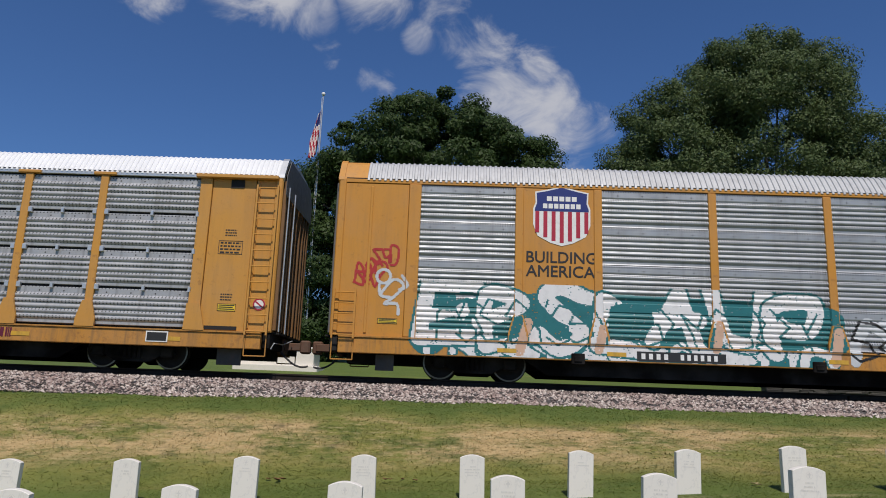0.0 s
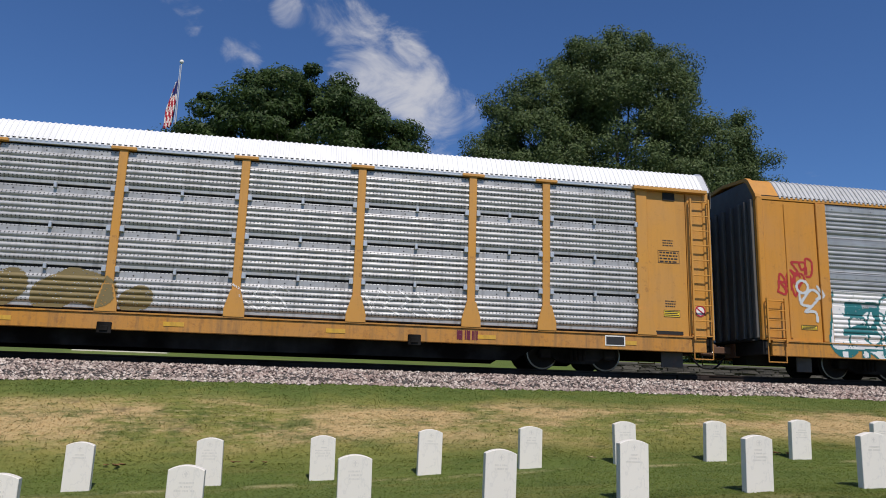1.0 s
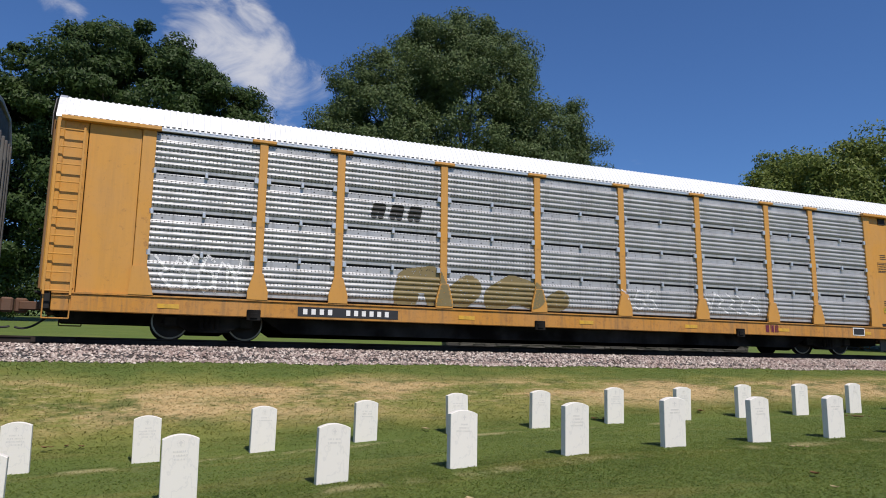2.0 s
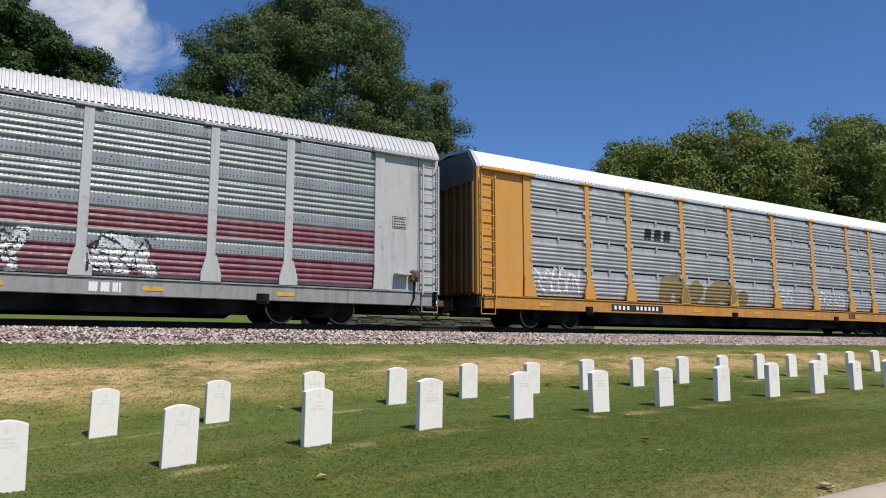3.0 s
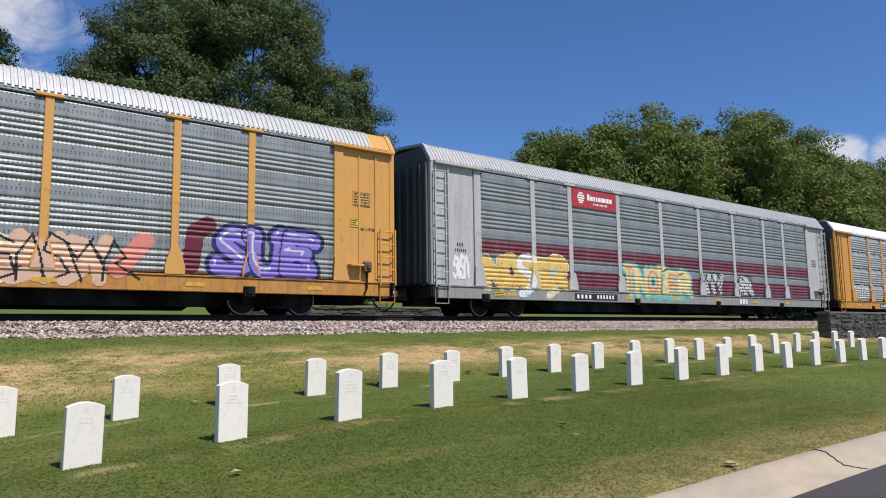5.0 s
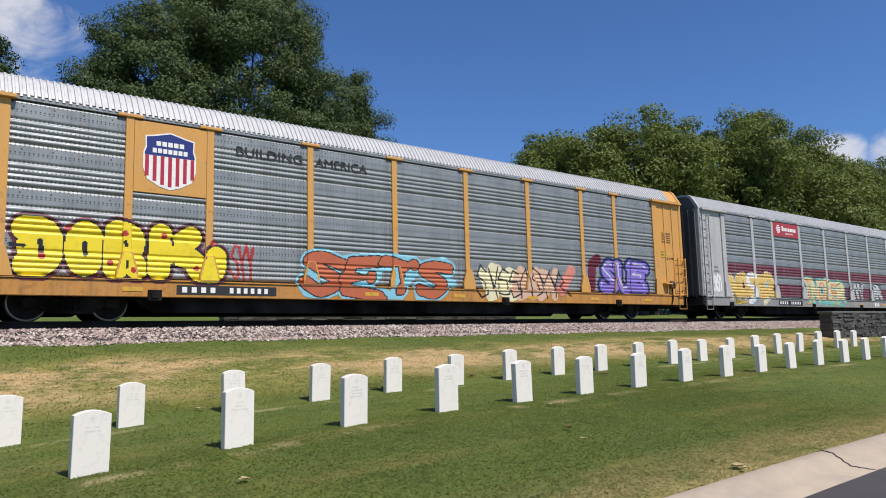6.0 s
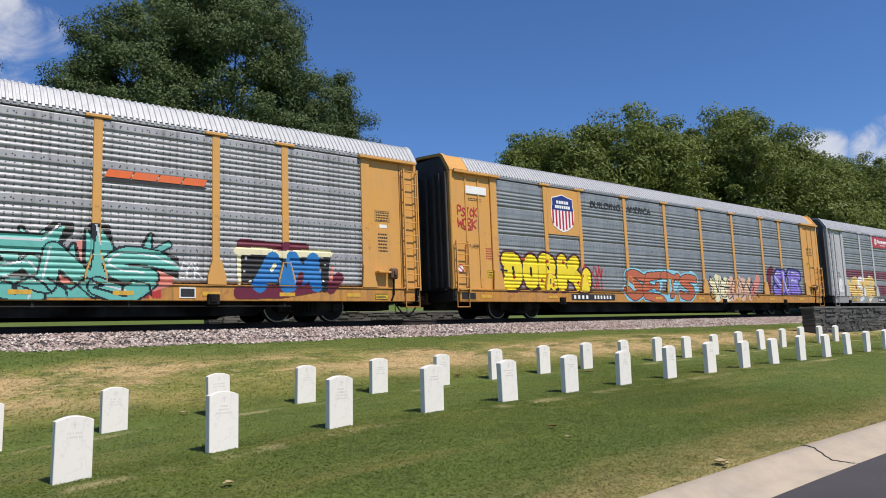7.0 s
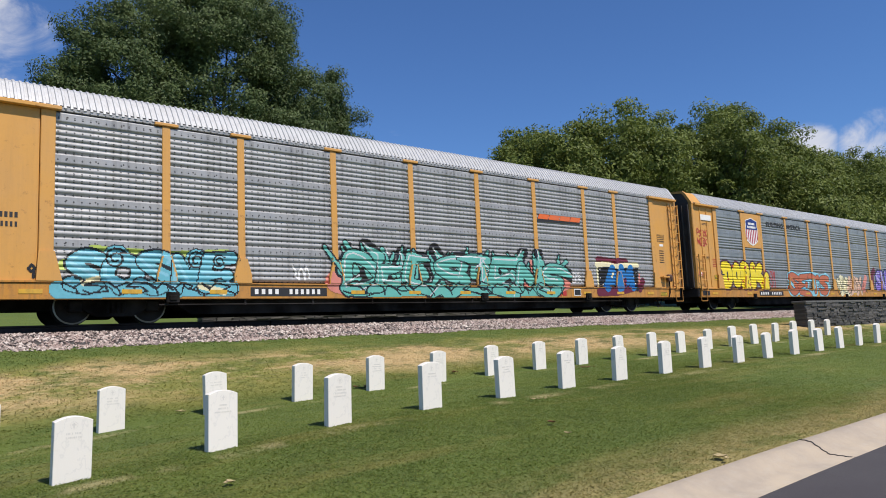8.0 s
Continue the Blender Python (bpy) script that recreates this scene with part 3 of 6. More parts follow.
def stone_wall(x, y, z, length, height, depth, turn, courses, label, seed):
    rnd = random.Random(seed)
    wall = tagged(empty("stone_wall", pose(x, y, z, 0, 0, turn)), label, "stone wall", kind="structure")
    part("core", box(bmesh.new(), 0.03, length - 0.03, 0.03, depth - 0.03, -0.4, height - 0.08), M["mortar"], wall)
    x0 = -0.05
    while x0 < length:
        w = rnd.uniform(0.9, 1.3)
        part("coping", box(bmesh.new(), x0, min(x0 + w, length + 0.05) - 0.008, -0.05, depth + 0.05, height - 0.08, height, 0.012), M["coping"], wall)
        x0 += w
    shapes = []
    for i in range(8):
        bm = box(bmesh.new(), -0.5, 0.5, -0.5, 0.5, -0.5, 0.5)
        bmesh.ops.bevel(bm, geom=list(bm.edges), offset=0.07, segments=1, affect="EDGES")
        for v in bm.verts:
            v.co += Vector([rnd.uniform(-0.05, 0.05) for _ in range(3)])
        me = bpy.data.meshes.new("stone")
        bm.to_mesh(me)
        bm.free()
        me.materials.append(M["fieldstone"])
        shapes.append(me)
    zz = -0.12
    while zz < height - 0.09:
        h = min(rnd.uniform(0.05, 0.13), height - 0.08 - zz)
        xx = 0.0
        while xx < length:
            w = min(rnd.uniform(0.2, 0.75), length - xx + 0.02)
            o = new("stone", rnd.choice(shapes))
            o.parent = wall
            o.matrix_basis = pose(xx + w / 2, 0.06 + rnd.uniform(-0.035, 0.035), zz + h / 2, 0, rnd.uniform(-2, 2), 0) @ Matrix.Diagonal((w * 0.97, 0.18, h * 0.95, 1))
            xx += w
        o = new("stone", rnd.choice(shapes))
        o.parent = wall
        o.matrix_basis = pose(0.07, depth / 2, zz + h / 2) @ Matrix.Diagonal((0.17, depth * 0.95, h * 0.95, 1))
        zz += h
    return wall


stone_wall(30.75, 13.2, 1.05, 13.0, 1.12, 0.5, -1.0, 8, "dark rough fieldstone wall with a flat grey coping", 3)
stone_wall(11.0, 27.0, 2.0, 15.5, 0.75, 0.5, 0.0, 6, "low dark fieldstone wall beyond the railway", 4)


# ---- trees ----
def leaf_material(name, base, light, dark):
    m = Mat(name, base, 0.55)
    g = m.n.new("ShaderNodeNewGeometry")
    r = g.outputs["Random Per Island"]
    m.mix(light, m.remap(r, 0.5, 1.0, 0, 0.4))
    m.mix(dark, m.remap(r, 0.4, 0.0, 0, 0.4))
    m.mix(light, m.remap(m.noise(0.35, 4), 0.5, 0.75, 0, 0.5))
    m.b.inputs["Specular IOR Level"].default_value = 0.22
    t = m.n.new("ShaderNodeBsdfTranslucent")
    add = m.n.new("ShaderNodeMixShader")
    add.inputs[0].default_value = 0.30
    m.done()
    m.l.new(m.col, t.inputs["Color"])
    m.l.new(m.b.outputs[0], add.inputs[1])
    m.l.new(t.outputs[0], add.inputs[2])
    m.l.new(add.outputs[0], m.n["Material Output"].inputs[0])
    return m.m


M["leaf_l"] = leaf_material("broad dark leaves", (0.042, 0.074, 0.020), (0.085, 0.13, 0.035), (0.020, 0.036, 0.012))
M["leaf_r"] = leaf_material("elm leaves", (0.084, 0.122, 0.042), (0.150, 0.195, 0.072), (0.032, 0.052, 0.020))
M["leaf_f"] = leaf_material("woodland leaves", (0.128, 0.165, 0.034), (0.225, 0.255, 0.06), (0.046, 0.074, 0.018))
M["bark"] = painted("tree bark", (0.075, 0.062, 0.05), 0.9, amount=0.5)


def limb(bm, pts, r0, r1, seg=7):
    pts = [Vector(p) for p in pts]
    rings = []
    for i, p in enumerate(pts):
        d = (pts[min(i + 1, len(pts) - 1)] - pts[max(i - 1, 0)]).normalized()
        q = d.to_track_quat("Z", "Y")
        r = r0 + (r1 - r0) * i / (len(pts) - 1)
        rings.append([bm.verts.new(p + q @ Vector((r * math.cos(a), r * math.sin(a), 0))) for a in [k / seg * 6.2832 for k in range(seg)]])
    for a, b in zip(rings, rings[1:]):
        for k in range(seg):
            bm.faces.new((a[k], a[(k + 1) % seg], b[(k + 1) % seg], b[k]))


def tree(name, base, lobes, trunk_h, trunk_r, leaf, clumps, per, size, label, seed, droop=0.0, leaf_size=0.15):
    """lobes: (dx, dy, dz, rx, ry, rz) ellipsoids that the clumps of leaves grow on."""
    rng = np.random.default_rng(seed)
    thing = tagged(empty(name, pose(*base)), label, "tree")
    vol = np.array([l[3] * l[4] * l[5] for l in lobes]) ** 0.7
    pick = rng.choice(len(lobes), clumps, p=vol / vol.sum())
    L = np.array(lobes)[pick]
    d = rng.normal(size=(clumps, 3))
    d /= np.linalg.norm(d, axis=1)[:, None]
    rad = rng.uniform(0.2, 1.0, clumps) ** 0.36
    rad *= 1 + 0.05 * np.sin(d[:, 0] * 5 + seed) * np.cos(d[:, 2] * 6 + d[:, 1] * 4)
    c = L[:, :3] + d * rad[:, None] * L[:, 3:]
    bm = bmesh.new()
    top = Vector((0, 0, trunk_h))
    limb(bm, [(0, 0, -0.3), (0.05, 0, trunk_h * 0.4), top], trunk_r * 1.25, trunk_r * 0.75, 9)
    part("trunk", bm, M["bark"], thing, smooth=True)
    bm = bmesh.new()
    for i in range(26):
        e = Vector(c[i * (clumps // 26)])
        s = top * rng.uniform(0.65, 1.0)
        mid = s.lerp(e, 0.5) + Vector((0, 0, rng.uniform(0.2, 1.0)))
        limb(bm, [s, s.lerp(mid, 0.6), mid, e], trunk_r * rng.uniform(0.25, 0.5), 0.04, 5)
    part("branchwork", bm, M["bark"], thing, smooth=True)
    n = clumps * per
    cs = rng.uniform(0.45, 1.15, clumps)[:, None, None] * np.array([1.0, 1.0, 0.62])
    g = rng.normal(size=(clumps, per, 3))
    g /= np.linalg.norm(g, axis=2)[..., None]
    p = c[:, None] + g * rng.uniform(0.2, 1.0, (clumps, per, 1)) ** 0.5 * cs * size
    p[..., 2] -= droop * rng.uniform(0, 1, (clumps, per)) ** 2
    p = p.reshape(-1, 3)
    # blades face outward from their clump and the crown, so that light models the boughs
    out = d + np.array([0, 0, 0.35])
    face = (0.75 * g + 0.45 * out[:, None] + 0.5 * rng.normal(size=g.shape)).reshape(-1, 3)
    face /= np.linalg.norm(face, axis=1)[:, None]
    a = np.cross(face, rng.normal(size=(n, 3)))
    a /= np.linalg.norm(a, axis=1)[:, None]
    b = np.cross(face, a)
    h = leaf_size * rng.uniform(0.6, 1.3, n)[:, None]
    w = h * 0.55
    v = np.stack([p - a * h + b * w, p + a * h, p - a * h * 0.6 - b * w], 1).reshape(-1, 3)
    f = np.arange(3 * n).reshape(-1, 3)
    me = bpy.data.meshes.new("crown")
    me.from_pydata(v.tolist(), [], f.tolist())
    me.materials.append(leaf)
    crown = new("crown", me)
    crown.parent = thing
    return thing


tree("maple_tree", (-2.0, 43, 3.6), ((-2.8, 0, 12.1, 4.0, 4.2, 4.6), (0.6, 0, 12.5, 3.8, 4.0, 4.4), (4.2, 0, 11.1, 3.4, 4.0, 4.2), (-5.2, 0, 9.1, 3.0, 3.6, 4.0), (6.0, 0, 9.1, 2.2, 3.2, 3.6), (-5.6, 0, 5.1, 2.6, 3.6, 3.6), (0, 0, 6.7, 6.0, 4.4, 4.0), (-6.2, 0, 2.1, 2.2, 3, 2.6), (-6.6, 0, 10.9, 1.3, 1.6, 1.3), (-1.2, 0, 15.0, 2.0, 2.2, 1.8), (2.4, 0, 14.6, 2.0, 2.2, 1.8), (4.4, 0, 13.2, 2.0, 2.2, 1.8)),
     6.0, 0.42, M["leaf_l"], 560, 430, 1.15, "broad dark green maple tree with gaps in its crown", 11, 0.2, 0.12)
tree("elm_tree", (18.2, 42, 3.5), ((0.2, 0, 14.2, 4.6, 4.8, 6.4), (-2.8, -0.5, 17.0, 2.5, 2.8, 3.2), (0.2, -0.5, 19.0, 2.2, 2.4, 2.4), (3.0, 0.3, 18.2, 2.2, 2.4, 3.0), (-6.4, 0, 13.9, 2.8, 3.2, 3.6), (-8.1, 0.4, 11.2, 2.0, 2.6, 3.4), (-4.6, -1, 10.2, 3.6, 3.6, 4.0),
     (3.8, -1, 11.6, 2.8, 3.4, 4.4), (7.6, 1.5, 14.2, 2.6, 2.6, 4.2), (9.7, 1.5, 10.8, 2.2, 2.6, 4.6), (0, 0, 7.7, 9.0, 5, 5.0), (-2, 0, 3.4, 8.0, 4, 3.4), (6, 0, 3.6, 5.0, 4, 3.4), (10.2, 1, 6.6, 1.8, 2.5, 4.4)),
     8.0, 0.6, M["leaf_r"], 1500, 430, 1.06, "tall spreading green elm tree with drooping twigs", 12, 0.6, 0.092)


def build_woods():
    rnd = random.Random(9)
    spots = [(43.4, 35, 11.2, 0.85), (45.0, 36, 15.0, 1.1), (48.5, 34, 17.0, 1.1), (46, 41, 15.5, 1.0), (54.5, 36, 17.2, 0.8), (58, 31, 16.8, 1.0), (63.5, 35, 19.8, 1.2), (69.0, 34, 20.2, 1.2), (64, 28, 15.0, 1.0), (74.0, 36, 19.0, 1.1), (72, 28, 14.5, 1.0), (80, 34, 17.5, 1.1), (79, 26, 13.5, 1.0), (88, 35, 18.6, 1.2), (90, 27, 15.0, 1.1), (97, 34, 19.5, 1.3), (106, 35, 21.0, 1.3), (100, 26, 15.5, 1.2)]
    for i, (x, y, h, f) in enumerate(spots):
        lobes = [(0, 0, h * 0.58, 4.2 * f, 4.0, h * 0.36), (rnd.uniform(-1, 1), 0, h * 0.84, 2.4 * f, 2.6, h * 0.15)]
        for k in range(7):
            a = k / 7 * 6.28 + rnd.uniform(-0.4, 0.4)
            lobes.append((3.4 * f * math.cos(a), 3.2 * math.sin(a), h * rnd.uniform(0.26, 0.74), 2.5 * f, 2.5, h * 0.2))
        tree("woodland_tree", (x, y, ground_z(x, y)), lobes, h * 0.4, 0.35, M["leaf_f"], 230, 230, 1.55, "sunlit mid-green deciduous tree at the edge of the woods", 50 + i, 0.4)


build_woods()


def build_thicket():
    """Bushes that close the view below the train."""
    for i in range(13):
        x = -34 + i * 6.2
        y = 58 + 2.0 * math.sin(i * 1.7)
        h = 5.0 + math.sin(i * 2.3)
        lobes = [(dx, 0, h * 0.42, 2.6, 2.0, h * 0.42) for dx in (-2.2, 0.2, 2.4)]
        tree("bush", (x, y, ground_z(x, y)), lobes, h * 0.3, 0.15, M["leaf_l"], 130, 60, 1.2, "dense dark green bush beyond the railway lawn", 300 + i)


build_thicket()


# ---- flag ----
def build_flag():
    pole = tagged(empty("flagpole", pose(-8.75, 41, 3.5)), "tall pale flagpole with a drooping striped flag", "flagpole")
    bm = bmesh.new()
    limb(bm, [(0, 0, 0), (0, 0, 8), (0, 0, 15.9)], 0.065, 0.03, 12)
    part("pole", bm, M["bare"], pole, smooth=True)
    bm = bmesh.new()
    bmesh.ops.create_uvsphere(bm, u_segments=12, v_segments=8, radius=0.12, matrix=pose(0, 0, 16.0))
    part("finial", bm, M["white"], pole, "ball finial")
    part("rope", rod(bmesh.new(), (-0.12, 0, 1.2), (-0.07, 0, 15.8), 0.012, 5), M["white"], pole)
    # the cloth hangs in folds: red and white stripes below a blue canton
    cloth = [M["shield_red"], M["white"], M["shield_blue"]]
    bm = bmesh.new()
    n, rows = 13, 34
    grid = []
    for j in range(rows + 1):
        v = j / rows
        z = 15.0 - v * 2.9
        w = 0.16 + 0.42 * min(1, v * 1.6) * (1 - 0.45 * max(0, v - 0.6))
        grid.append([bm.verts.new((-0.06 - w * (i / n) * 0.9 - 0.16 * v * v, 0.13 * math.sin(i * 1.35 + v * 3.0) * (0.35 + v), z - 0.28 * (i / n))) for i in range(n + 1)])
    for j in range(rows):
        for i in range(n):
            f = bm.faces.new((grid[j][i], grid[j + 1][i], grid[j + 1][i + 1], grid[j][i + 1]))
            f.material_index = 2 if j < 11 and i < 11 else (int((i * 1.0 + j * 0.55) / 2.2) % 2)
            f.smooth = True
    thicken(bm, 0.01)
    part("flag", bm, cloth, pole, "limp red, white and blue striped flag")


M["shield_blue"] = plain("navy cloth", (0.016, 0.03, 0.17), 0.7)
M["shield_red"] = plain("red cloth", (0.42, 0.02, 0.045), 0.7)
build_flag()


# ---- small things on the ground ----
M["litter"] = plain("dry brown leaf", (0.17, 0.085, 0.03), 0.8)
M["litter_pale"] = plain("pale dry leaf", (0.42, 0.33, 0.17), 0.8)


def leaf_litter(x, y, n, spread, mat, seed):
    """A few curled fallen leaves."""
    rnd = random.Random(seed)
    thing = tagged(empty("fallen_leaves", pose(x, y, ground_z(x, y) + 0.012)), "curled dry brown leaves lying on the lawn", "leaf litter")
    for i in range(n):
        bm = bmesh.new()
        c = Vector((rnd.gauss(0, spread), rnd.gauss(0, spread), 0))
        a, l = rnd.uniform(0, 6.28), rnd.uniform(0.035, 0.07)
        rows = []
        for j in range(5):
            t = j / 4 - 0.5
            w = l * 0.5 * math.sqrt(max(0.02, 1 - (2 * t) ** 2))
            row = []
            for k in (-1, 0, 1):
                u, v = t * l * 2, k * w
                row.append(bm.verts.new(c + Vector((u * math.cos(a) - v * math.sin(a), u * math.sin(a) + v * math.cos(a), 0.02 + 0.5 * abs(v) + 1.5 * t * t * l))))
            rows.append(row)
        for r, s in zip(rows, rows[1:]):
            for k in (0, 1):
                bm.faces.new((r[k], s[k], s[k + 1], r[k + 1]))
        thicken(bm, 0.003)
        part("leaf", bm, M[mat], thing)


for k, (x, y, n, spread, mat) in enumerate(((8.01, 7.45, 5, 0.06, "litter_pale"), (6.75, 6.05, 2, 0.02, "litter"), (12.66, 10.24, 9, 0.14, "litter"), (7.56, 11.18, 9, 0.10, "litter"), (6.62, 3.78, 4, 0.04, "litter_pale"), (2.77, 6.31, 2, 0.03, "litter_pale"),
                                           (4.17, 11.16, 3, 0.06, "litter_pale"), (-3.0, 11.87, 5, 0.08, "litter"), (-0.97, 11.84, 5, 0.16, "litter"), (10.07, 11.62, 4, 0.08, "litter"), (6.38, 5.51, 1, 0.02, "litter_pale"))):
    leaf_litter(x, y, n, spread, mat, 500 + k)


def white_plinth(x, y, w, d, h):
    """A low white memorial base with a stepped foot and a cap."""
    z = ground_z(x, y)
    thing = tagged(empty("memorial_plinth", pose(x, y, z)), "low white masonry memorial plinth beyond the railway", "memorial")
    part("step", box(bmesh.new(), -w / 2 - 0.2, w / 2 + 0.2, -d / 2 - 0.2, d / 2 + 0.2, -0.3, 0.16, 0.02), M["marble"], thing)
    part("body", box(bmesh.new(), -w / 2, w / 2, -d / 2, d / 2, 0.16, h - 0.1, 0.02), M["marble"], thing)
    part("cap", box(bmesh.new(), -w / 2 - 0.08, w / 2 + 0.08, -d / 2 - 0.08, d / 2 + 0.08, h - 0.1, h, 0.02), M["marble"], thing)


white_plinth(-7.9, 32, 3.2, 1.4, 0.95)


# ---- rail wagons ----
HALF, FACE = 13.62, 1.60
POSTS = (-9.04, -7.09, -4.254, -1.418, 1.418, 4.254, 7.09, 9.04)
DOOR_POST = 11.66
STACK_Z, STACK_H = 0.97, 0.955
TOP_Z = STACK_Z + 4 * STACK_H


def wave(u, n, a, b):
    """n rounded ridges between a and b."""
    if not a < u < b:
        return 0.0
    s = math.sin((u - a) / (b - a) * n * math.pi)
    return abs(s) ** 0.8


def profile(style, z):
    """How far the side sheet stands out at a height."""
    u = ((z - STACK_Z) / STACK_H) % 1.0
    if style["sheet"] == "stacked":
        return 0.046 * wave(u, 5, 0.13, 0.80)
    if style["sheet"] == "pierced":
        return 0.044 * wave(u, 5, 0.12, 0.76) + (0.022 if 0.80 < u or u < 0.03 else 0.0)
    n, end, roll = style["ridges"]
    return 0.042 * wave(u, n, 0.02, end) + roll * min(1.0, 2.6 * wave(u, 1, end + 0.03, 0.985))


def sheet_bm(style, width, k):
    bm = bmesh.new()
    gap = 0.030 if style["sheet"] == "stacked" else 0.002
    zs = [STACK_Z + k * STACK_H + gap + i / 52 * (STACK_H - 2 * gap) for i in range(53)]
    rows = []
    for z in zs:
        y = -FACE + 0.03 - profile(style, z)
        rows.append([bm.verts.new((x, y, z)) for x in (-width / 2, width / 2)])
    back = [[bm.verts.new((x, -FACE + 0.06, z)) for x in (-width / 2, width / 2)] for z in (zs[0], zs[-1])]
    for i, (a, b) in enumerate(zip(rows, rows[1:])):
        f = bm.faces.new((a[0], a[1], b[1], b[0]))
        f.smooth = True
        u = (i + 0.5) / 52
        if style.get("stripes") and ((k == 0 and 0.06 < u < 0.72) or (k == 1 and 0.0 < u < 0.62 and u > 0.12)):
            f.material_index = 1
    bm.faces.new((back[0][0], back[0][1], rows[0][1], rows[0][0]))
    bm.faces.new((rows[-1][0], rows[-1][1], back[1][1], back[1][0]))
    return bm


def bays(style):
    """(centre, width, short?) of the nine bays of a side."""
    edges = [-DOOR_POST, *POSTS, DOOR_POST]
    out = []
    for a, b in zip(edges, edges[1:]):
        out.append(((a + b) / 2, b - a - style["post_w"]))
    return out


def side(car, style, turn):
    """Posts, caps, feet and sheets of one side; turn 180 puts them on the other side."""
    flip = pose(0, 0, 0, 0, 0, turn)
    post, sheet = M[style["paint"]], M[style["steel"]]
    w = style["post_w"]
    meshes = style.setdefault("meshes", {})

    def put(name, key, x, make, mats, label=""):
        if key not in meshes:
            ob = part(name, make(), mats, car, label)
            meshes[key] = ob
            ob.matrix_basis = flip @ pose(x, 0, 0)
        else:
            ob = share(name, meshes[key], car, flip @ pose(x, 0, 0), label)
        return ob

    for x in POSTS:
        put("post", "post", x, lambda: box(bmesh.new(), -w / 2, w / 2, -FACE - 0.035, -FACE + 0.09, STACK_Z - 0.02, TOP_Z, 0.012), post)
        if style["caps"]:
            put("post_cap", "cap", x, lambda: box(bmesh.new(), -0.29, 0.29, -FACE - 0.075, -FACE + 0.06, TOP_Z + 0.003, TOP_Z + 0.083, 0.015), post)
        put("post_foot", "foot", x, lambda: prism(bmesh.new(), [(-0.24, STACK_Z - 0.03), (0.24, STACK_Z - 0.03), (0.24, STACK_Z + 0.16), (w / 2 + 0.015, STACK_Z + 0.60),
                                                              (-w / 2 - 0.015, STACK_Z + 0.60), (-0.24, STACK_Z + 0.16)], "y", -FACE - 0.10, -FACE - 0.038), post)
    for x in (-DOOR_POST, DOOR_POST):
        put("door_post", "doorpost", x, lambda: box(bmesh.new(), -0.15, 0.15, -FACE - 0.05, -FACE + 0.09, STACK_Z - 0.02, TOP_Z, 0.012), post)
        if style["caps"]:
            put("post_foot", "doorfoot", x, lambda: prism(bmesh.new(), [(-0.2, STACK_Z - 0.03), (0.32, STACK_Z - 0.03), (0.16, STACK_Z + 0.62), (-0.16, STACK_Z + 0.62)], "y", -FACE - 0.10, -FACE - 0.053), post)
    for i, (x, bw) in enumerate(bays(style)):
        if style.get("solid_bay") == i and turn == 0:
            part("logo_plate", box(bmesh.new(), x - bw / 2, x + bw / 2, -FACE - 0.005, -FACE + 0.05, STACK_Z, TOP_Z, 0.006), post, car, "plain yellow steel side plate")
            continue
        for k in range(4):
            put("side_sheet", ("sheet", round(bw, 2), k), x, lambda: sheet_bm(style, bw, k), [sheet, M["maroon"]])
            if style["sheet"] == "stacked" and k and turn == 0:
                for dx in (-bw / 2 + 0.05, 0.0, bw / 2 - 0.05):
                    z = STACK_Z + k * STACK_H
                    put("bracket", ("bracket", k, dx == 0), x + dx, lambda: box(bmesh.new(), -0.035 if dx == 0 else -0.05, 0.035 if dx == 0 else 0.05, -FACE - 0.05, -FACE + 0.03, z - 0.07, z + 0.07, 0.01), M["bare"])
    # added black sheet in place of the shaded interior behind the gaps
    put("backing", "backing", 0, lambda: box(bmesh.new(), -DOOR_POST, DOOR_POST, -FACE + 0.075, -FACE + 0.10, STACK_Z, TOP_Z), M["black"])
    # deck sill, top rail, doors and ladders at the ends
    put("side_sill", "sill", 0, lambda: box(box(bmesh.new(), -HALF + 0.25, HALF - 0.25, -FACE - 0.055, -FACE + 0.10, 0.53, 0.90, 0.012),
                                            -HALF + 0.25, HALF - 0.25, -FACE - 0.085, -FACE + 0.02, 0.905, 0.94), M[style["sill"]])
    put("top_rail", "rail", 0, lambda: box(bmesh.new(), -HALF + 0.05, HALF - 0.05, -FACE - 0.02, -FACE + 0.08, TOP_Z + 0.012, TOP_Z + 0.11, 0.01), M[style.get("rail", style["steel"])])
    # thin black strip painted as the line of shade under the roof edge
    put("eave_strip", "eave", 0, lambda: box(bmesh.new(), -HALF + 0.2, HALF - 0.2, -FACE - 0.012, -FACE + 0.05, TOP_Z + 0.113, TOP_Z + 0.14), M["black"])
    for s in (-1, 1):
        x0, x1 = sorted((s * (DOOR_POST + 0.16), s * (HALF - 0.02)))
        if style["ladder_top"][0] > 4:
            # a fine gap parts the plate from the corner that carries the ladder
            c0, c1 = sorted((s * (HALF - 0.68), s * (HALF - 0.02)))
            put("corner_plate", ("corner", s), 0, lambda: box(bmesh.new(), c0, c1, -FACE + 0.0, -FACE + 0.06, STACK_Z - 0.03, TOP_Z, 0.008), post)
            x0, x1 = sorted((s * (DOOR_POST + 0.16), s * (HALF - 0.70)))
        put("end_plate", ("plate", s), 0, lambda: box(bmesh.new(), x0, x1, -FACE + 0.0, -FACE + 0.06, STACK_Z - 0.03, TOP_Z, 0.008), post, "painted steel plate beside the end door")
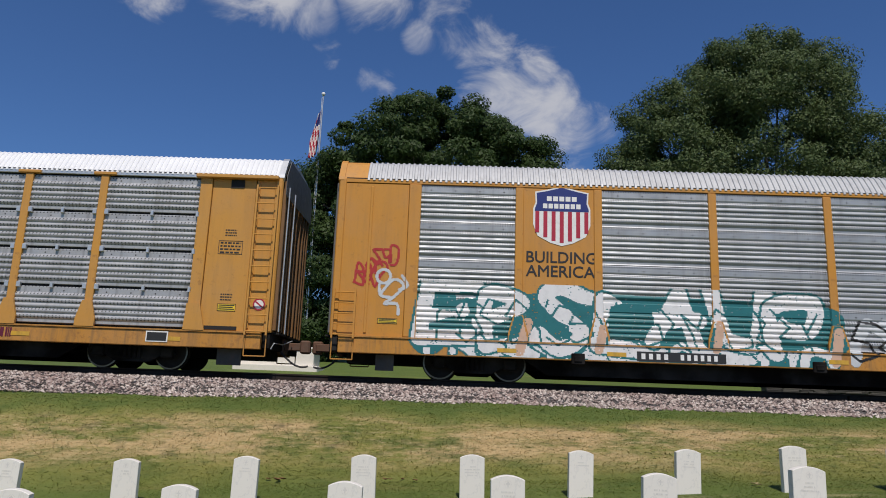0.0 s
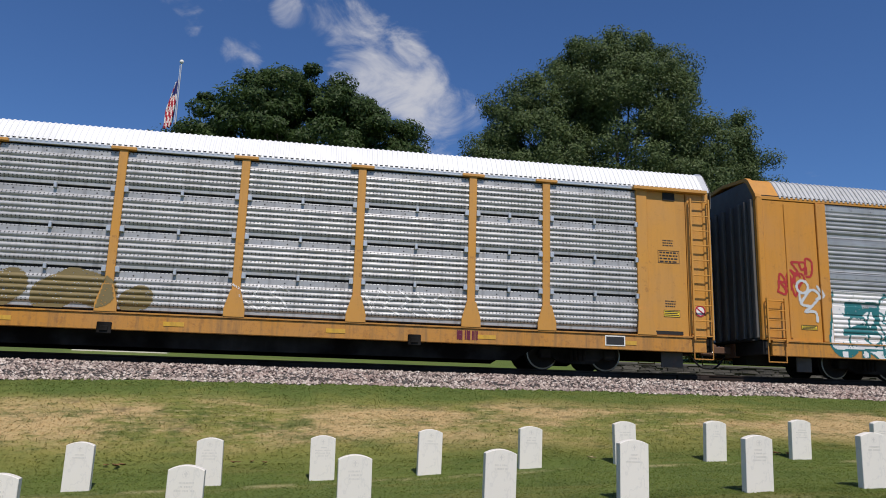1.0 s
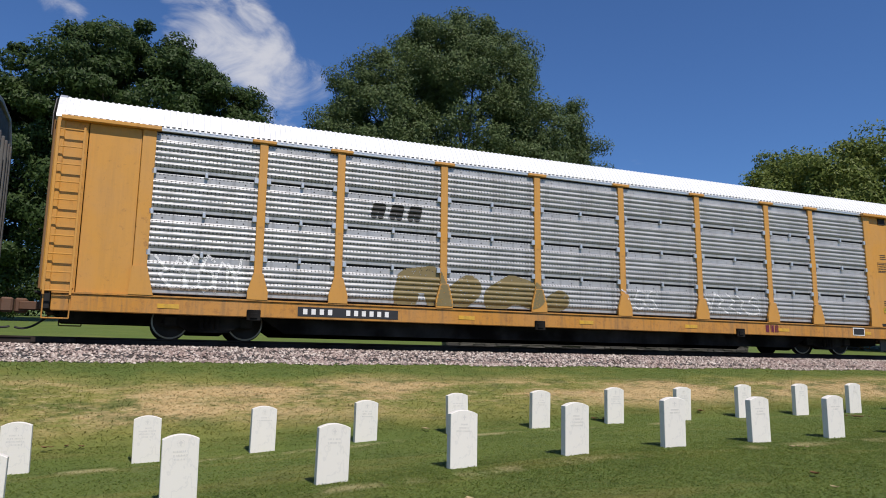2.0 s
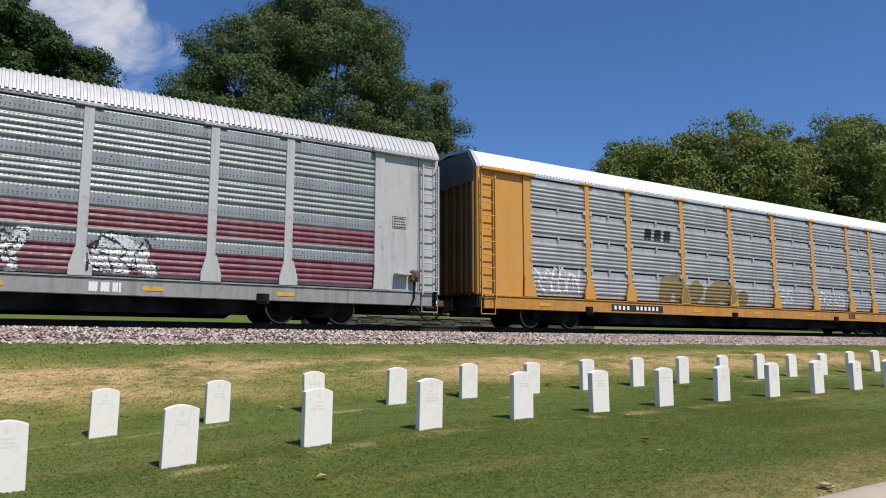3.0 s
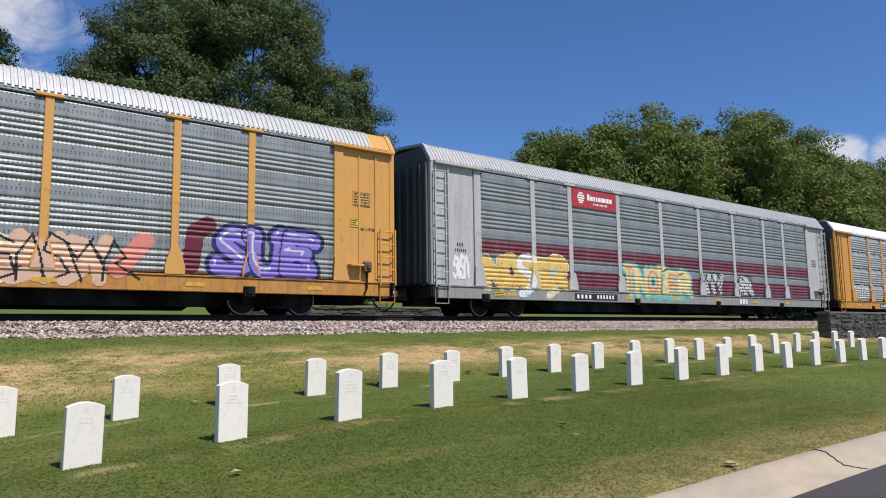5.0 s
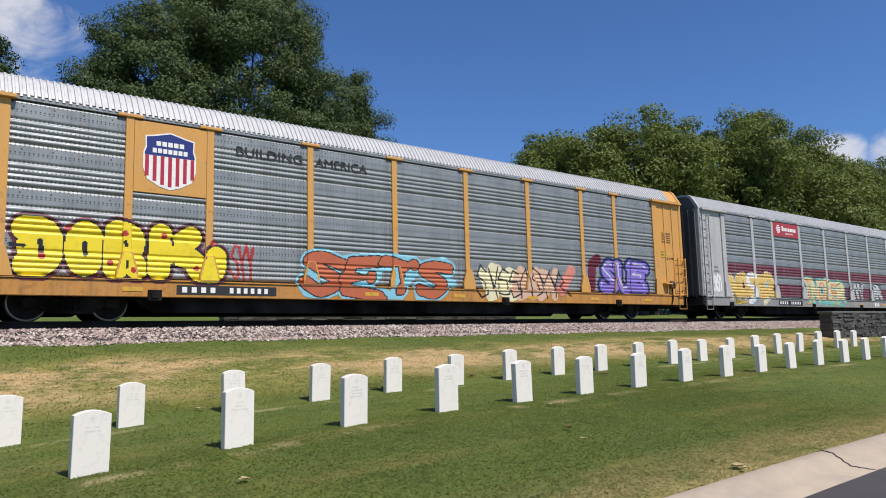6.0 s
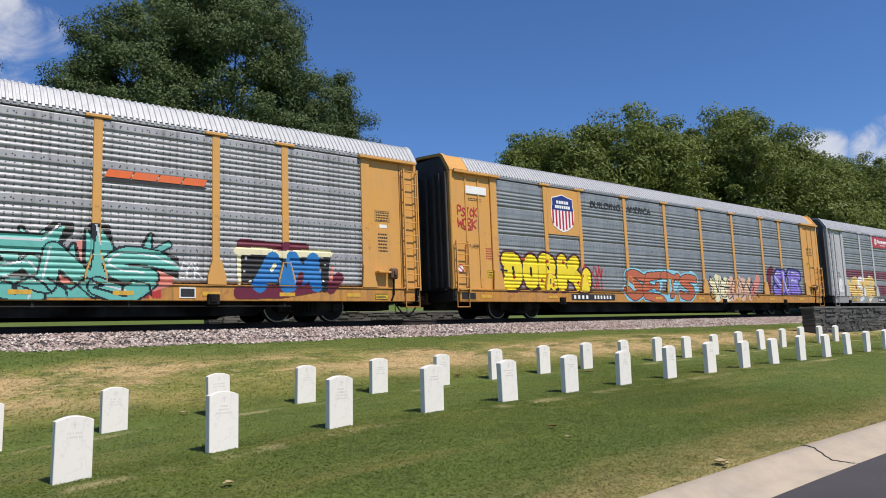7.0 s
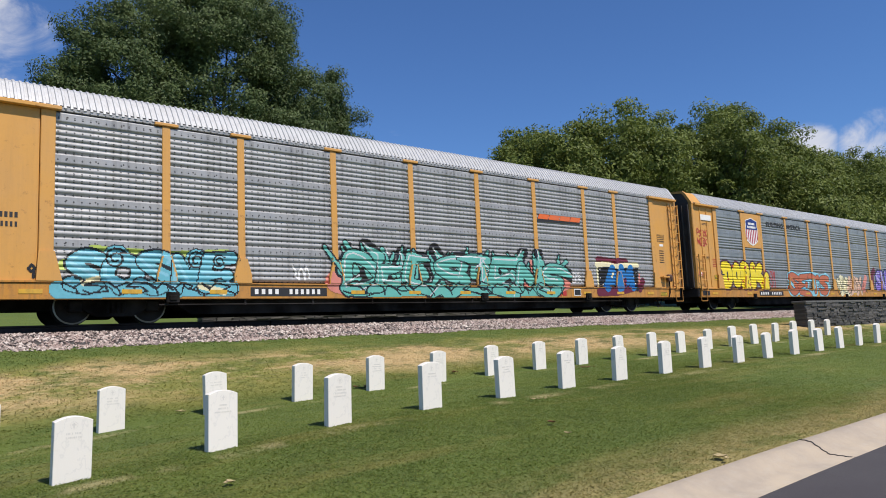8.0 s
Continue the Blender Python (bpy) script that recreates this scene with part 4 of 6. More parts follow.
        for f in style["ribs"]:
            xr = s * (DOOR_POST + 0.16 + f * (HALF - DOOR_POST - 0.18))
            put("plate_rib", ("rib", s, f), 0, lambda: box(bmesh.new(), xr - 0.035, xr + 0.035, -FACE - 0.03, -FACE - 0.002, STACK_Z + 0.05, TOP_Z - 0.08, 0.01), post)
        if style["caps"]:
            xa, xb = sorted((s * (DOOR_POST - 0.25), s * (HALF - 0.12)))
            put("door_header", ("header", s), 0, lambda: box(bmesh.new(), xa, xb, -FACE - 0.16, -FACE - 0.002, TOP_Z - 0.005, TOP_Z + 0.085, 0.012), post)
        # ladder
        zt = style["ladder_top"][0 if s < 0 else 1]
        lx0, lx1 = sorted((s * (HALF - 0.62), s * (HALF - 0.10)))

        def ladder():
            bm = bmesh.new()
            for x in (lx0, lx1):
                box(bm, x - 0.022, x + 0.022, -FACE - 0.17, -FACE - 0.12, 0.86, zt)
            n = max(4, int((zt - 0.95) / 0.40))
            for i in range(n + 1):
                z = 0.95 + i * (zt - 1.02) / n
                rod(bm, (lx0 - 0.02, -FACE - 0.145, z), (lx1 + 0.02, -FACE - 0.145, z), 0.017, 6)
            for z in (1.0, zt - 0.1):
                for x in (lx0, lx1):
                    rod(bm, (x, -FACE - 0.145, z), (x, -FACE + 0.01, z), 0.015, 6)
            return bm
        put("ladder", ("ladder", s), 0, ladder, post, "welded steel side ladder")

        def step():
            bm = bmesh.new()
            tube(bm, [(lx0, -FACE - 0.1, 0.88), (lx0, -FACE - 0.1, 0.36), (lx1, -FACE - 0.1, 0.36), (lx1, -FACE - 0.1, 0.88)], 0.016)
            return bm
        put("sill_step", ("step", s), 0, step, M[style["sill"]])


def roof_bm(style):
    prof = ((-1.62, 4.87), (-1.60, 4.93), (-1.50, 5.09), (-1.40, 5.24), (-1.30, 5.38), (-1.20, 5.46), (0, 5.57), (1.20, 5.46), (1.30, 5.38), (1.40, 5.24), (1.50, 5.09), (1.60, 4.93), (1.62, 4.87))
    bm = bmesh.new()
    x, xs = -HALF + 0.1, []
    end, rib = style.get("roof_end", 0.0), style.get("rib", 0.02)
    while x < HALF - 0.1:
        q = style.get("rib_pitch", 0.14)
        xs += [(x, 0), (x + 0.45 * q, 0), (x + 0.55 * q, 1), (x + 0.9 * q, 1)]
        x += q
    rows = []
    for x, h in xs:
        if abs(x) > HALF - 0.1 - end:
            h = 0
        rows.append([bm.verts.new((x, y * (1 + rib * 0.6 * h), z + (rib * h if 0 < j < 12 else 0))) for j, (y, z) in enumerate(prof)])
    for i, (a, b) in enumerate(zip(rows, rows[1:])):
        for j in range(12):
            f = bm.faces.new((a[j], b[j], b[j + 1], a[j + 1]))
            if end and abs(xs[i][0]) > HALF - 0.12 - end:
                f.material_index = 1
    return bm


def wheel_bm():
    bm = bmesh.new()
    for s in (-1, 1):
        y = s * 0.755
        for r, w, off, mi in ((0.42, 0.055, 0.0, 0), (0.447, 0.014, -s * 0.062, 0)):
            g = bmesh.ops.create_cone(bm, cap_ends=True, segments=28, radius1=r, radius2=r, depth=w * 2, matrix=pose(0, y + off, 0, 90))
        # dished plate and bright rim edge
        ring = []
        for r, yy in ((0.422, 0.056), (0.385, 0.060), (0.375, 0.035), (0.13, 0.045), (0.12, 0.10)):
            ring.append([bm.verts.new((r * math.cos(a), y + s * yy, r * math.sin(a))) for a in [k / 28 * 6.2832 for k in range(28)]])
        for i, (a, b) in enumerate(zip(ring, ring[1:])):
            for k in range(28):
                f = bm.faces.new((a[k], a[(k + 1) % 28], b[(k + 1) % 28], b[k]))
                f.material_index = 1 if i == 0 else 0
    rod(bm, (0, -0.95, 0), (0, 0.95, 0), 0.085, 12)
    # bolts on the bearing caps make the turning visible
    for s in (-1, 1):
        for k in range(3):
            a = k * 2.094
            rod(bm, (0.06 * math.cos(a), s * 1.03, 0.06 * math.sin(a)), (0.06 * math.cos(a), s * 0.94, 0.06 * math.sin(a)), 0.018, 6)
    return bm


def truck_frame_bm():
    bm = bmesh.new()
    for s in (-1, 1):
        y0, y1 = sorted((s * 0.92, s * 1.08))
        prism(bm, [(-1.08, 0.36), (-0.98, 0.52), (-0.62, 0.56), (-0.30, 0.66), (0.30, 0.66), (0.62, 0.56), (0.98, 0.52), (1.08, 0.36), (0.72, 0.33), (0.42, 0.16), (-0.42, 0.16), (-0.72, 0.33)], "y", y0, y1)
        for k in range(4):
            rod(bm, (-0.18 + 0.12 * k, s * 1.10, 0.24), (-0.18 + 0.12 * k, s * 1.10, 0.50), 0.05, 8)
        for x in (-0.865, 0.865):
            box(bm, x - 0.15, x + 0.15, *sorted((s * 0.90, s * 1.14)), 0.27, 0.53, 0.03)
    box(bm, -0.2, 0.2, -1.1, 1.1, 0.34, 0.62, 0.03)
    rod(bm, (-0.5, -0.8, 0.3), (-0.5, 0.8, 0.3), 0.05, 8)
    rod(bm, (0.5, -0.8, 0.3), (0.5, 0.8, 0.3), 0.05, 8)
    return bm


WHEELS = []
SHARED = {}


def once(key, name, make, mats, parent, m, label=""):
    if key in SHARED:
        return share(name, SHARED[key], parent, m, label)
    SHARED[key] = ob = part(name, make(), mats, parent, label)
    ob.matrix_basis = m
    return ob


def running_gear(car, style):
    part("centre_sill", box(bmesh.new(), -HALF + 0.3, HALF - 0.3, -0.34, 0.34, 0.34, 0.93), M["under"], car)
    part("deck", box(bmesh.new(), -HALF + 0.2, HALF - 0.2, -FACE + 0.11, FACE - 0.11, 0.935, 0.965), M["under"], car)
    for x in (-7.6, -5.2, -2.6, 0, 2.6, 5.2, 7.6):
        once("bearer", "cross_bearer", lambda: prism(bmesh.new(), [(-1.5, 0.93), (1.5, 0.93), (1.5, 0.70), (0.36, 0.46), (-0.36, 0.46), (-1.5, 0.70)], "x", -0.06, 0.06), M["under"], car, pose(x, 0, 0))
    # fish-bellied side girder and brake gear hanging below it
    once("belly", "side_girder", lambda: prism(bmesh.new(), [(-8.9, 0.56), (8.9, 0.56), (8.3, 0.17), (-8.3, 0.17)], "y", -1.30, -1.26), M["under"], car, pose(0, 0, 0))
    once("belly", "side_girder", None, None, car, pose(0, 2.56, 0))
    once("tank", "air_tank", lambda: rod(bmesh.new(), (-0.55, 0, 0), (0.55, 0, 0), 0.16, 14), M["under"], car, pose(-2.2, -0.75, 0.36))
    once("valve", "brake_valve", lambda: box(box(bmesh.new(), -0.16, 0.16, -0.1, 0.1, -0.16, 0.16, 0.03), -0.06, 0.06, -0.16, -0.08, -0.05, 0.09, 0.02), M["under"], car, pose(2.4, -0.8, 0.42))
    if style.get("conduit"):
        def conduit():
            bm = rod(bmesh.new(), (-9.2, -FACE + 0.02, 0.40), (9.2, -FACE + 0.02, 0.40), 0.017, 6)
            for i in range(10):
                x = -9 + 2 * i
                box(bm, x - 0.025, x + 0.025, -FACE + 0.0, -FACE + 0.05, 0.38, 0.54)
            return bm
        once("conduit", "conduit", conduit, M["wheel"], car, pose(0, 0, 0))
    for s in (-1, 1):
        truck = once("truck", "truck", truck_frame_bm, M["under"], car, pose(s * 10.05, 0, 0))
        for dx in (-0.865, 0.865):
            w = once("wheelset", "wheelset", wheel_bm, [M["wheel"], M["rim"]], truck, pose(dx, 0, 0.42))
            WHEELS.append((w, dx))
        # coupler, air hose, uncoupling lever, end sill
        once("coupler", "coupler", lambda: box(box(box(bmesh.new(), 0.0, 0.62, -0.10, 0.10, -0.10, 0.10, 0.02), 0.46, 0.72, -0.20, 0.06, -0.17, 0.17, 0.04), -0.12, 0.05, -0.26, 0.26, -0.2, 0.2, 0.02), M["rusty"], car, pose(s * (HALF - 0.05), 0, 0.72, 0, 0, 0 if s > 0 else 180))
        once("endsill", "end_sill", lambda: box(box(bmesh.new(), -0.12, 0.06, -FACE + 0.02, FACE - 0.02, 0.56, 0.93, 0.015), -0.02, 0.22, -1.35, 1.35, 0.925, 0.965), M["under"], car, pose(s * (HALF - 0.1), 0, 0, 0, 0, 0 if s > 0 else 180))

        def hose():
            pts = [(0.0 + 0.75 * k / 10, -0.35 + 0.2 * k / 10, 0.62 - 0.42 * math.sin(k / 10 * math.pi * 0.62)) for k in range(11)]
            return tube(bmesh.new(), pts, 0.026, 7)
        once("hose", "air_hose", hose, M["rubber"], car, pose(s * (HALF - 0.1), 0, 0, 0, 0, 0 if s > 0 else 180))
        once("lever", "uncoupling_lever", lambda: tube(bmesh.new(), [(0.08, -1.5, 0.55), (0.14, -1.45, 0.70), (0.14, -0.5, 0.74), (0.3, -0.2, 0.86)], 0.014), M["bare"], car, pose(s * (HALF - 0.1), 0, 0, 0, 0, 0 if s > 0 else 180))


def car_ends(car, style):
    """Folding end doors with upright ribs below a gabled head."""
    for s in (-1, 1):
        turn = pose(0, 0, 0, 0, 0, 0 if s > 0 else 180)
        x0 = HALF - 0.05

        def door():
            bm = bmesh.new()
            prism(bm, [(-FACE + 0.02, 0.96), (FACE - 0.02, 0.96), (FACE - 0.02, 4.90), (1.26, 5.36), (1.15, 5.42), (-1.15, 5.42), (-1.26, 5.36), (-FACE + 0.02, 4.90)], "x", x0 - 0.06, x0)
            return bm
        once(("enddoor", style["end"]), "end_door", door, M[style["end"]], car, turn, "tall folding steel end door")
        for y, w in ((-1.42, 0.10), (-1.12, 0.07), (-0.82, 0.10), (-0.42, 0.07), (-0.04, 0.12), (0.42, 0.07), (0.82, 0.10), (1.12, 0.07), (1.42, 0.10)):
            once(("endrib", style["end"], w), "door_rib", lambda: box(bmesh.new(), x0 + 0.003, x0 + 0.10, -w / 2, w / 2, 1.0, 4.82, 0.015), M[style["end"]], car, turn @ pose(0, y, 0))
        if style.get("gable"):
            once("gable", "gable_plate", lambda: prism(bmesh.new(), [(-FACE + 0.01, 4.42), (FACE - 0.01, 4.42), (FACE - 0.01, 4.92), (1.26, 5.40), (-1.26, 5.40), (-FACE + 0.01, 4.92)], "x", x0 + 0.104, x0 + 0.12), M[style["gable"]], car, turn, "dented grey steel gable above the door")
        once("lockbar", "lock_bar", lambda: rod(bmesh.new(), (x0 + 0.13, -1.28, 1.0), (x0 + 0.13, -1.28, 4.7), 0.02, 8), M["bare"], car, turn)
        share("lock_bar", SHARED["lockbar"], car, turn @ pose(0, 0.66, 0))
        once(("endtrim", style["paint"]), "corner_post", lambda: box(bmesh.new(), x0 - 0.16, x0 + 0.02, -FACE - 0.03, -FACE + 0.16, 0.95, TOP_Z + 0.10, 0.02), M[style["paint"]], car, turn)
        once(("endtrim", style["paint"]), "corner_post", None, None, car, turn @ Matrix.Translation((0, 2 * FACE - 0.13, 0)))
        once(("roofhoop", style["hoop"]), "roof_hoop", lambda: roof_hoop(x0), M[style["hoop"]], car, turn)


def roof_hoop(x0):
    bm = bmesh.new()
    pr = [(-1.64, 4.86), (-1.62, 4.95), (-1.32, 5.41), (-1.20, 5.50), (0, 5.61), (1.20, 5.50), (1.32, 5.41), (1.62, 4.95), (1.64, 4.86)]
    inner = [(y * 0.94, z - 0.09) for y, z in pr]
    return prism(bm, pr + inner[::-1], "x", x0 - 0.10, x0 + 0.05)


def lettering(text, size, x, z, material, car, y, label="", squeeze=1.0, width=None):
    """Letters cut from the built-in font, standing on the near side."""
    cu = bpy.data.curves.new("lettering", "FONT")
    cu.body, cu.size, cu.extrude, cu.resolution_u = text, size, 0.0015, 3
    cu.bevel_depth, cu.bevel_resolution = size * 0.013, 0
    ob = bpy.data.objects.new("lettering", cu)
    me = bpy.data.meshes.new_from_object(ob)
    bpy.data.objects.remove(ob)
    xs = [v.co.x for v in me.vertices]
    w = max(xs) - min(xs)
    k = (width / w) if width else squeeze
    me.materials.append(material)
    o = new("lettering", me)
    o.parent = car
    o.matrix_basis = Matrix.Translation((x, y, z)) @ pose(0, 0, 0, 90) @ Matrix.Diagonal((k, 1, 1, 1))
    return tagged(o, label)


def side_y(style, x, z):
    """The outer face of the near side at a place."""
    if z < 0.945:
        return -FACE - (0.085 if z > 0.903 else 0.056)
    if abs(x) > DOOR_POST - 0.15:
        return -FACE - (0.05 if abs(x) < DOOR_POST + 0.15 else 0.001)
    for p in POSTS:
        if abs(x - p) < style["post_w"] / 2:
            return -FACE - (0.10 if z < STACK_Z + 0.60 else 0.036)
        if abs(x - p) < 0.24 and z < STACK_Z + 0.60 - (abs(x - p) - style["post_w"] / 2) * 4:
            return -FACE - 0.10
    i = style.get("solid_bay")
    if i is not None:
        edges = [-DOOR_POST, *POSTS, DOOR_POST]
        if edges[i] < x < edges[i + 1]:
            return -FACE - 0.006
    return -FACE + 0.03 - profile(style, z)


def segment_distance(px, pz, pts):
    d = np.full(px.shape, 1e9)
    for (ax, az), (bx, bz) in zip(pts, pts[1:]):
        vx, vz = bx - ax, bz - az
        t = np.clip(((px - ax) * vx + (pz - az) * vz) / max(vx * vx + vz * vz, 1e-9), 0, 1)
        d = np.minimum(d, np.hypot(px - ax - t * vx, pz - az - t * vz))
    return d


def drop_specks(idx):
    """Clear the islands of paint that are cut off from the rest and small."""
    seen = idx < 0
    total = int((~seen).sum())
    h, w = idx.shape
    for j, i in zip(*np.nonzero(~seen)):
        if seen[j, i]:
            continue
        seen[j, i] = True
        todo, cells = [(j, i)], []
        while todo:
            b, a = todo.pop()
            cells.append((b, a))
            for q, p in ((b + 1, a), (b - 1, a), (b, a + 1), (b, a - 1)):
                if 0 <= q < h and 0 <= p < w and not seen[q, p]:
                    seen[q, p] = True
                    todo.append((q, p))
        if len(cells) < 0.04 * total:
            for b, a in cells:
                idx[b, a] = -1


def spray(car, style, layers, x0, x1, z0, z1, label, name="graffiti", cell=0.028, frayed=0.0, seed=1):
    """Sprayed paint: layers of (material, [(points, radius)]) laid over the relief of the side, as a skin of small faces."""
    nx, nz = int((x1 - x0) / cell), int((z1 - z0) / (cell * 0.8))
    gx = x0 + (np.arange(nx) + 0.5) * (x1 - x0) / nx
    gz = z0 + (np.arange(nz) + 0.5) * (z1 - z0) / nz
    PX, PZ = np.meshgrid(gx, gz)
    idx = np.full(PX.shape, -1)
    lift = 0.004 + 0.0015 * sum(1 for c in car.children if c.name.startswith(("graffiti", "maker", "owner")))
    rng = np.random.default_rng(seed)
    mats = []
    for mat, strokes in layers:
        if mat not in mats:
            mats.append(mat)
        for pts, r in strokes:
            if len(pts) > 2 and r <= 0:
                inside = np.zeros(PX.shape, bool)
                for (ax, az), (bx, bz) in zip(pts, pts[1:] + pts[:1]):
                    if abs(bz - az) > 1e-9:
                        inside ^= ((az > PZ) != (bz > PZ)) & (PX < (bx - ax) * (PZ - az) / (bz - az) + ax)
                hit = inside
            else:
                hit = segment_distance(PX, PZ, pts) < r
            if frayed:
                hit &= rng.random(PX.shape) > frayed
            idx[hit] = mats.index(mat)
    if cell > 0.025:
        drop_specks(idx)
    ex = np.linspace(x0, x1, nx + 1)
    ez = np.linspace(z0, z1, nz + 1)
    ids, verts, faces, mi = {}, [], [], []

    def vid(i, j):
        if (i, j) not in ids:
            ids[i, j] = len(verts)
            verts.append((ex[i], side_y(style, ex[i], ez[j]) - lift, ez[j]))
        return ids[i, j]

    for j, i in zip(*np.nonzero(idx >= 0)):
        faces.append((vid(i, j), vid(i + 1, j), vid(i + 1, j + 1), vid(i, j + 1)))
        mi.append(idx[j, i])
    me = bpy.data.meshes.new(name)
    me.from_pydata(verts, [], faces)
    for m in mats:
        me.materials.append(SPRAY[m])
    me.polygons.foreach_set("material_index", np.array(mi, dtype=np.int32))
    ob = new(name, me)
    ob.parent = car
    return tagged(ob, label)


def spray_paint(name, color):
    m = Mat(name, color, 0.45)
    m.mix(tuple(c * 0.6 for c in color), m.remap(m.noise(3.5, 6, 0.65), 0.5, 0.8, 0, 0.6))
    m.mix((0.35, 0.36, 0.36), m.remap(m.noise(9, 7, 0.75, (1, 1, 2.5)), 0.60, 0.74, 0, 0.6))
    return m.done()


SPRAY = {k: spray_paint(k + " spray paint", c) for k, c in {
    "teal": (0.018, 0.155, 0.165), "white": (0.74, 0.73, 0.72), "blush": (0.62, 0.40, 0.28), "red": (0.42, 0.03, 0.025), "black": (0.012, 0.012, 0.014),
    "yellow": (0.80, 0.62, 0.02), "gold": (0.70, 0.49, 0.15), "blue": (0.015, 0.16, 0.42), "mint": (0.12, 0.42, 0.36), "salmon": (0.62, 0.22, 0.17),
    "purple": (0.22, 0.16, 0.52), "wine": (0.13, 0.012, 0.03), "orange": (0.46, 0.12, 0.05), "sky": (0.22, 0.50, 0.60), "cream": (0.72, 0.66, 0.42),
    "aqua": (0.13, 0.42, 0.50), "buff": (0.20, 0.15, 0.06), "straw": (0.50, 0.27, 0.05), "lime": (0.40, 0.50, 0.10), "pale": (0.55, 0.57, 0.58), "navy": (0.012, 0.02, 0.09)}.items()}

# single-stroke letters in a unit box
STROKES = {
    "A": [[(0, 0), (0.5, 1), (1, 0)], [(0.2, 0.38), (0.8, 0.38)]],
    "B": [[(0, 0), (0, 1), (0.75, 0.9), (0.7, 0.6), (0, 0.52), (0.9, 0.4), (0.85, 0.05), (0, 0)]],
    "H": [[(0, 0), (0.05, 1)], [(1, 0), (0.95, 1)], [(0.05, 0.5), (0.95, 0.5)]],
    "I": [[(0.5, 0), (0.5, 1)], [(0.2, 1), (0.8, 1)]],
    "D": [[(0, 0), (0, 1), (0.6, 0.95), (1, 0.5), (0.6, 0.05), (0, 0)]],
    "E": [[(1, 1), (0, 1), (0, 0), (1, 0)], [(0, 0.5), (0.8, 0.5)]],
    "K": [[(0, 0), (0, 1)], [(1, 1), (0.05, 0.45), (1, 0)]],
    "L": [[(0, 1), (0, 0), (1, 0)]],
    "M": [[(0, 0), (0.1, 1), (0.5, 0.25), (0.9, 1), (1, 0)]],
    "N": [[(0, 0), (0, 1), (1, 0), (1, 1)]],
    "O": [[(0.5, 0), (0.08, 0.25), (0.08, 0.75), (0.5, 1), (0.92, 0.75), (0.92, 0.25), (0.5, 0)]],
    "P": [[(0, 0), (0, 1), (0.8, 0.9), (0.8, 0.55), (0, 0.45)]],
    "R": [[(0, 0), (0, 1), (0.8, 0.9), (0.8, 0.55), (0, 0.48), (1, 0)]],
    "S": [[(1, 0.85), (0.5, 1), (0.05, 0.78), (0.5, 0.52), (0.95, 0.25), (0.5, 0), (0, 0.15)]],
    "U": [[(0, 1), (0.05, 0.2), (0.5, 0), (0.95, 0.2), (1, 1)]],
    "X": [[(0, 0), (1, 1)], [(0, 1), (1, 0)]],
    "9": [[(0.9, 0.6), (0.5, 0.45), (0.1, 0.7), (0.5, 1), (0.9, 0.8), (0.8, 0)]],
    "0": [[(0.5, 0), (0.1, 0.5), (0.5, 1), (0.9, 0.5), (0.5, 0)]],
    "2": [[(0, 0.8), (0.5, 1), (0.9, 0.7), (0, 0), (1, 0)]],
    "C": [[(0.95, 0.8), (0.5, 1), (0.05, 0.5), (0.5, 0), (0.95, 0.2)]],
    "W": [[(0, 1), (0.2, 0), (0.5, 0.7), (0.8, 0), (1, 1)]],
    "1": [[(0.2, 0.8), (0.5, 1), (0.5, 0)]],
    "3": [[(0, 0.9), (0.6, 1), (0.9, 0.75), (0.4, 0.52), (0.95, 0.25), (0.5, 0), (0, 0.1)]],
    "T": [[(0, 1), (1, 1)], [(0.5, 1), (0.5, 0)]],
}


def word(text, x0, x1, z0, z1, seed=0, gap=0.32, lean=0.0, wild=0.06):
    """Strokes of a hand-drawn word that fills a box."""
    rnd = random.Random(seed)
    n = len(text)
    w = (x1 - x0) / (n + (n - 1) * gap)
    out = []
    for i, ch in enumerate(text):
        ox = x0 + i * w * (1 + gap)
        dz, hz = rnd.uniform(-0.04, 0.04), rnd.uniform(0.9, 1.05)
        for line in STROKES[ch]:
            out.append([(ox + (u + rnd.uniform(-wild, wild)) * w + lean * v * w, z0 + (z1 - z0) * (dz + v * hz + rnd.uniform(-wild, wild) * 0.6)) for u, v in line])
    return out


def flow(p, n=4):
    """A smooth line through the points of a stroke."""
    if len(p) < 3:
        return p
    out = []
    q = [p[0], *p, p[-1]]
    for a, b, c, d in zip(q, q[1:], q[2:], q[3:]):
        for k in range(n):
            t = k / n
            out.append(tuple(0.5 * (2 * b[i] + (c[i] - a[i]) * t + (2 * a[i] - 5 * b[i] + 4 * c[i] - d[i]) * t * t + (3 * b[i] - a[i] - 3 * c[i] + d[i]) * t ** 3) for i in (0, 1)))
    return out + [p[-1]]


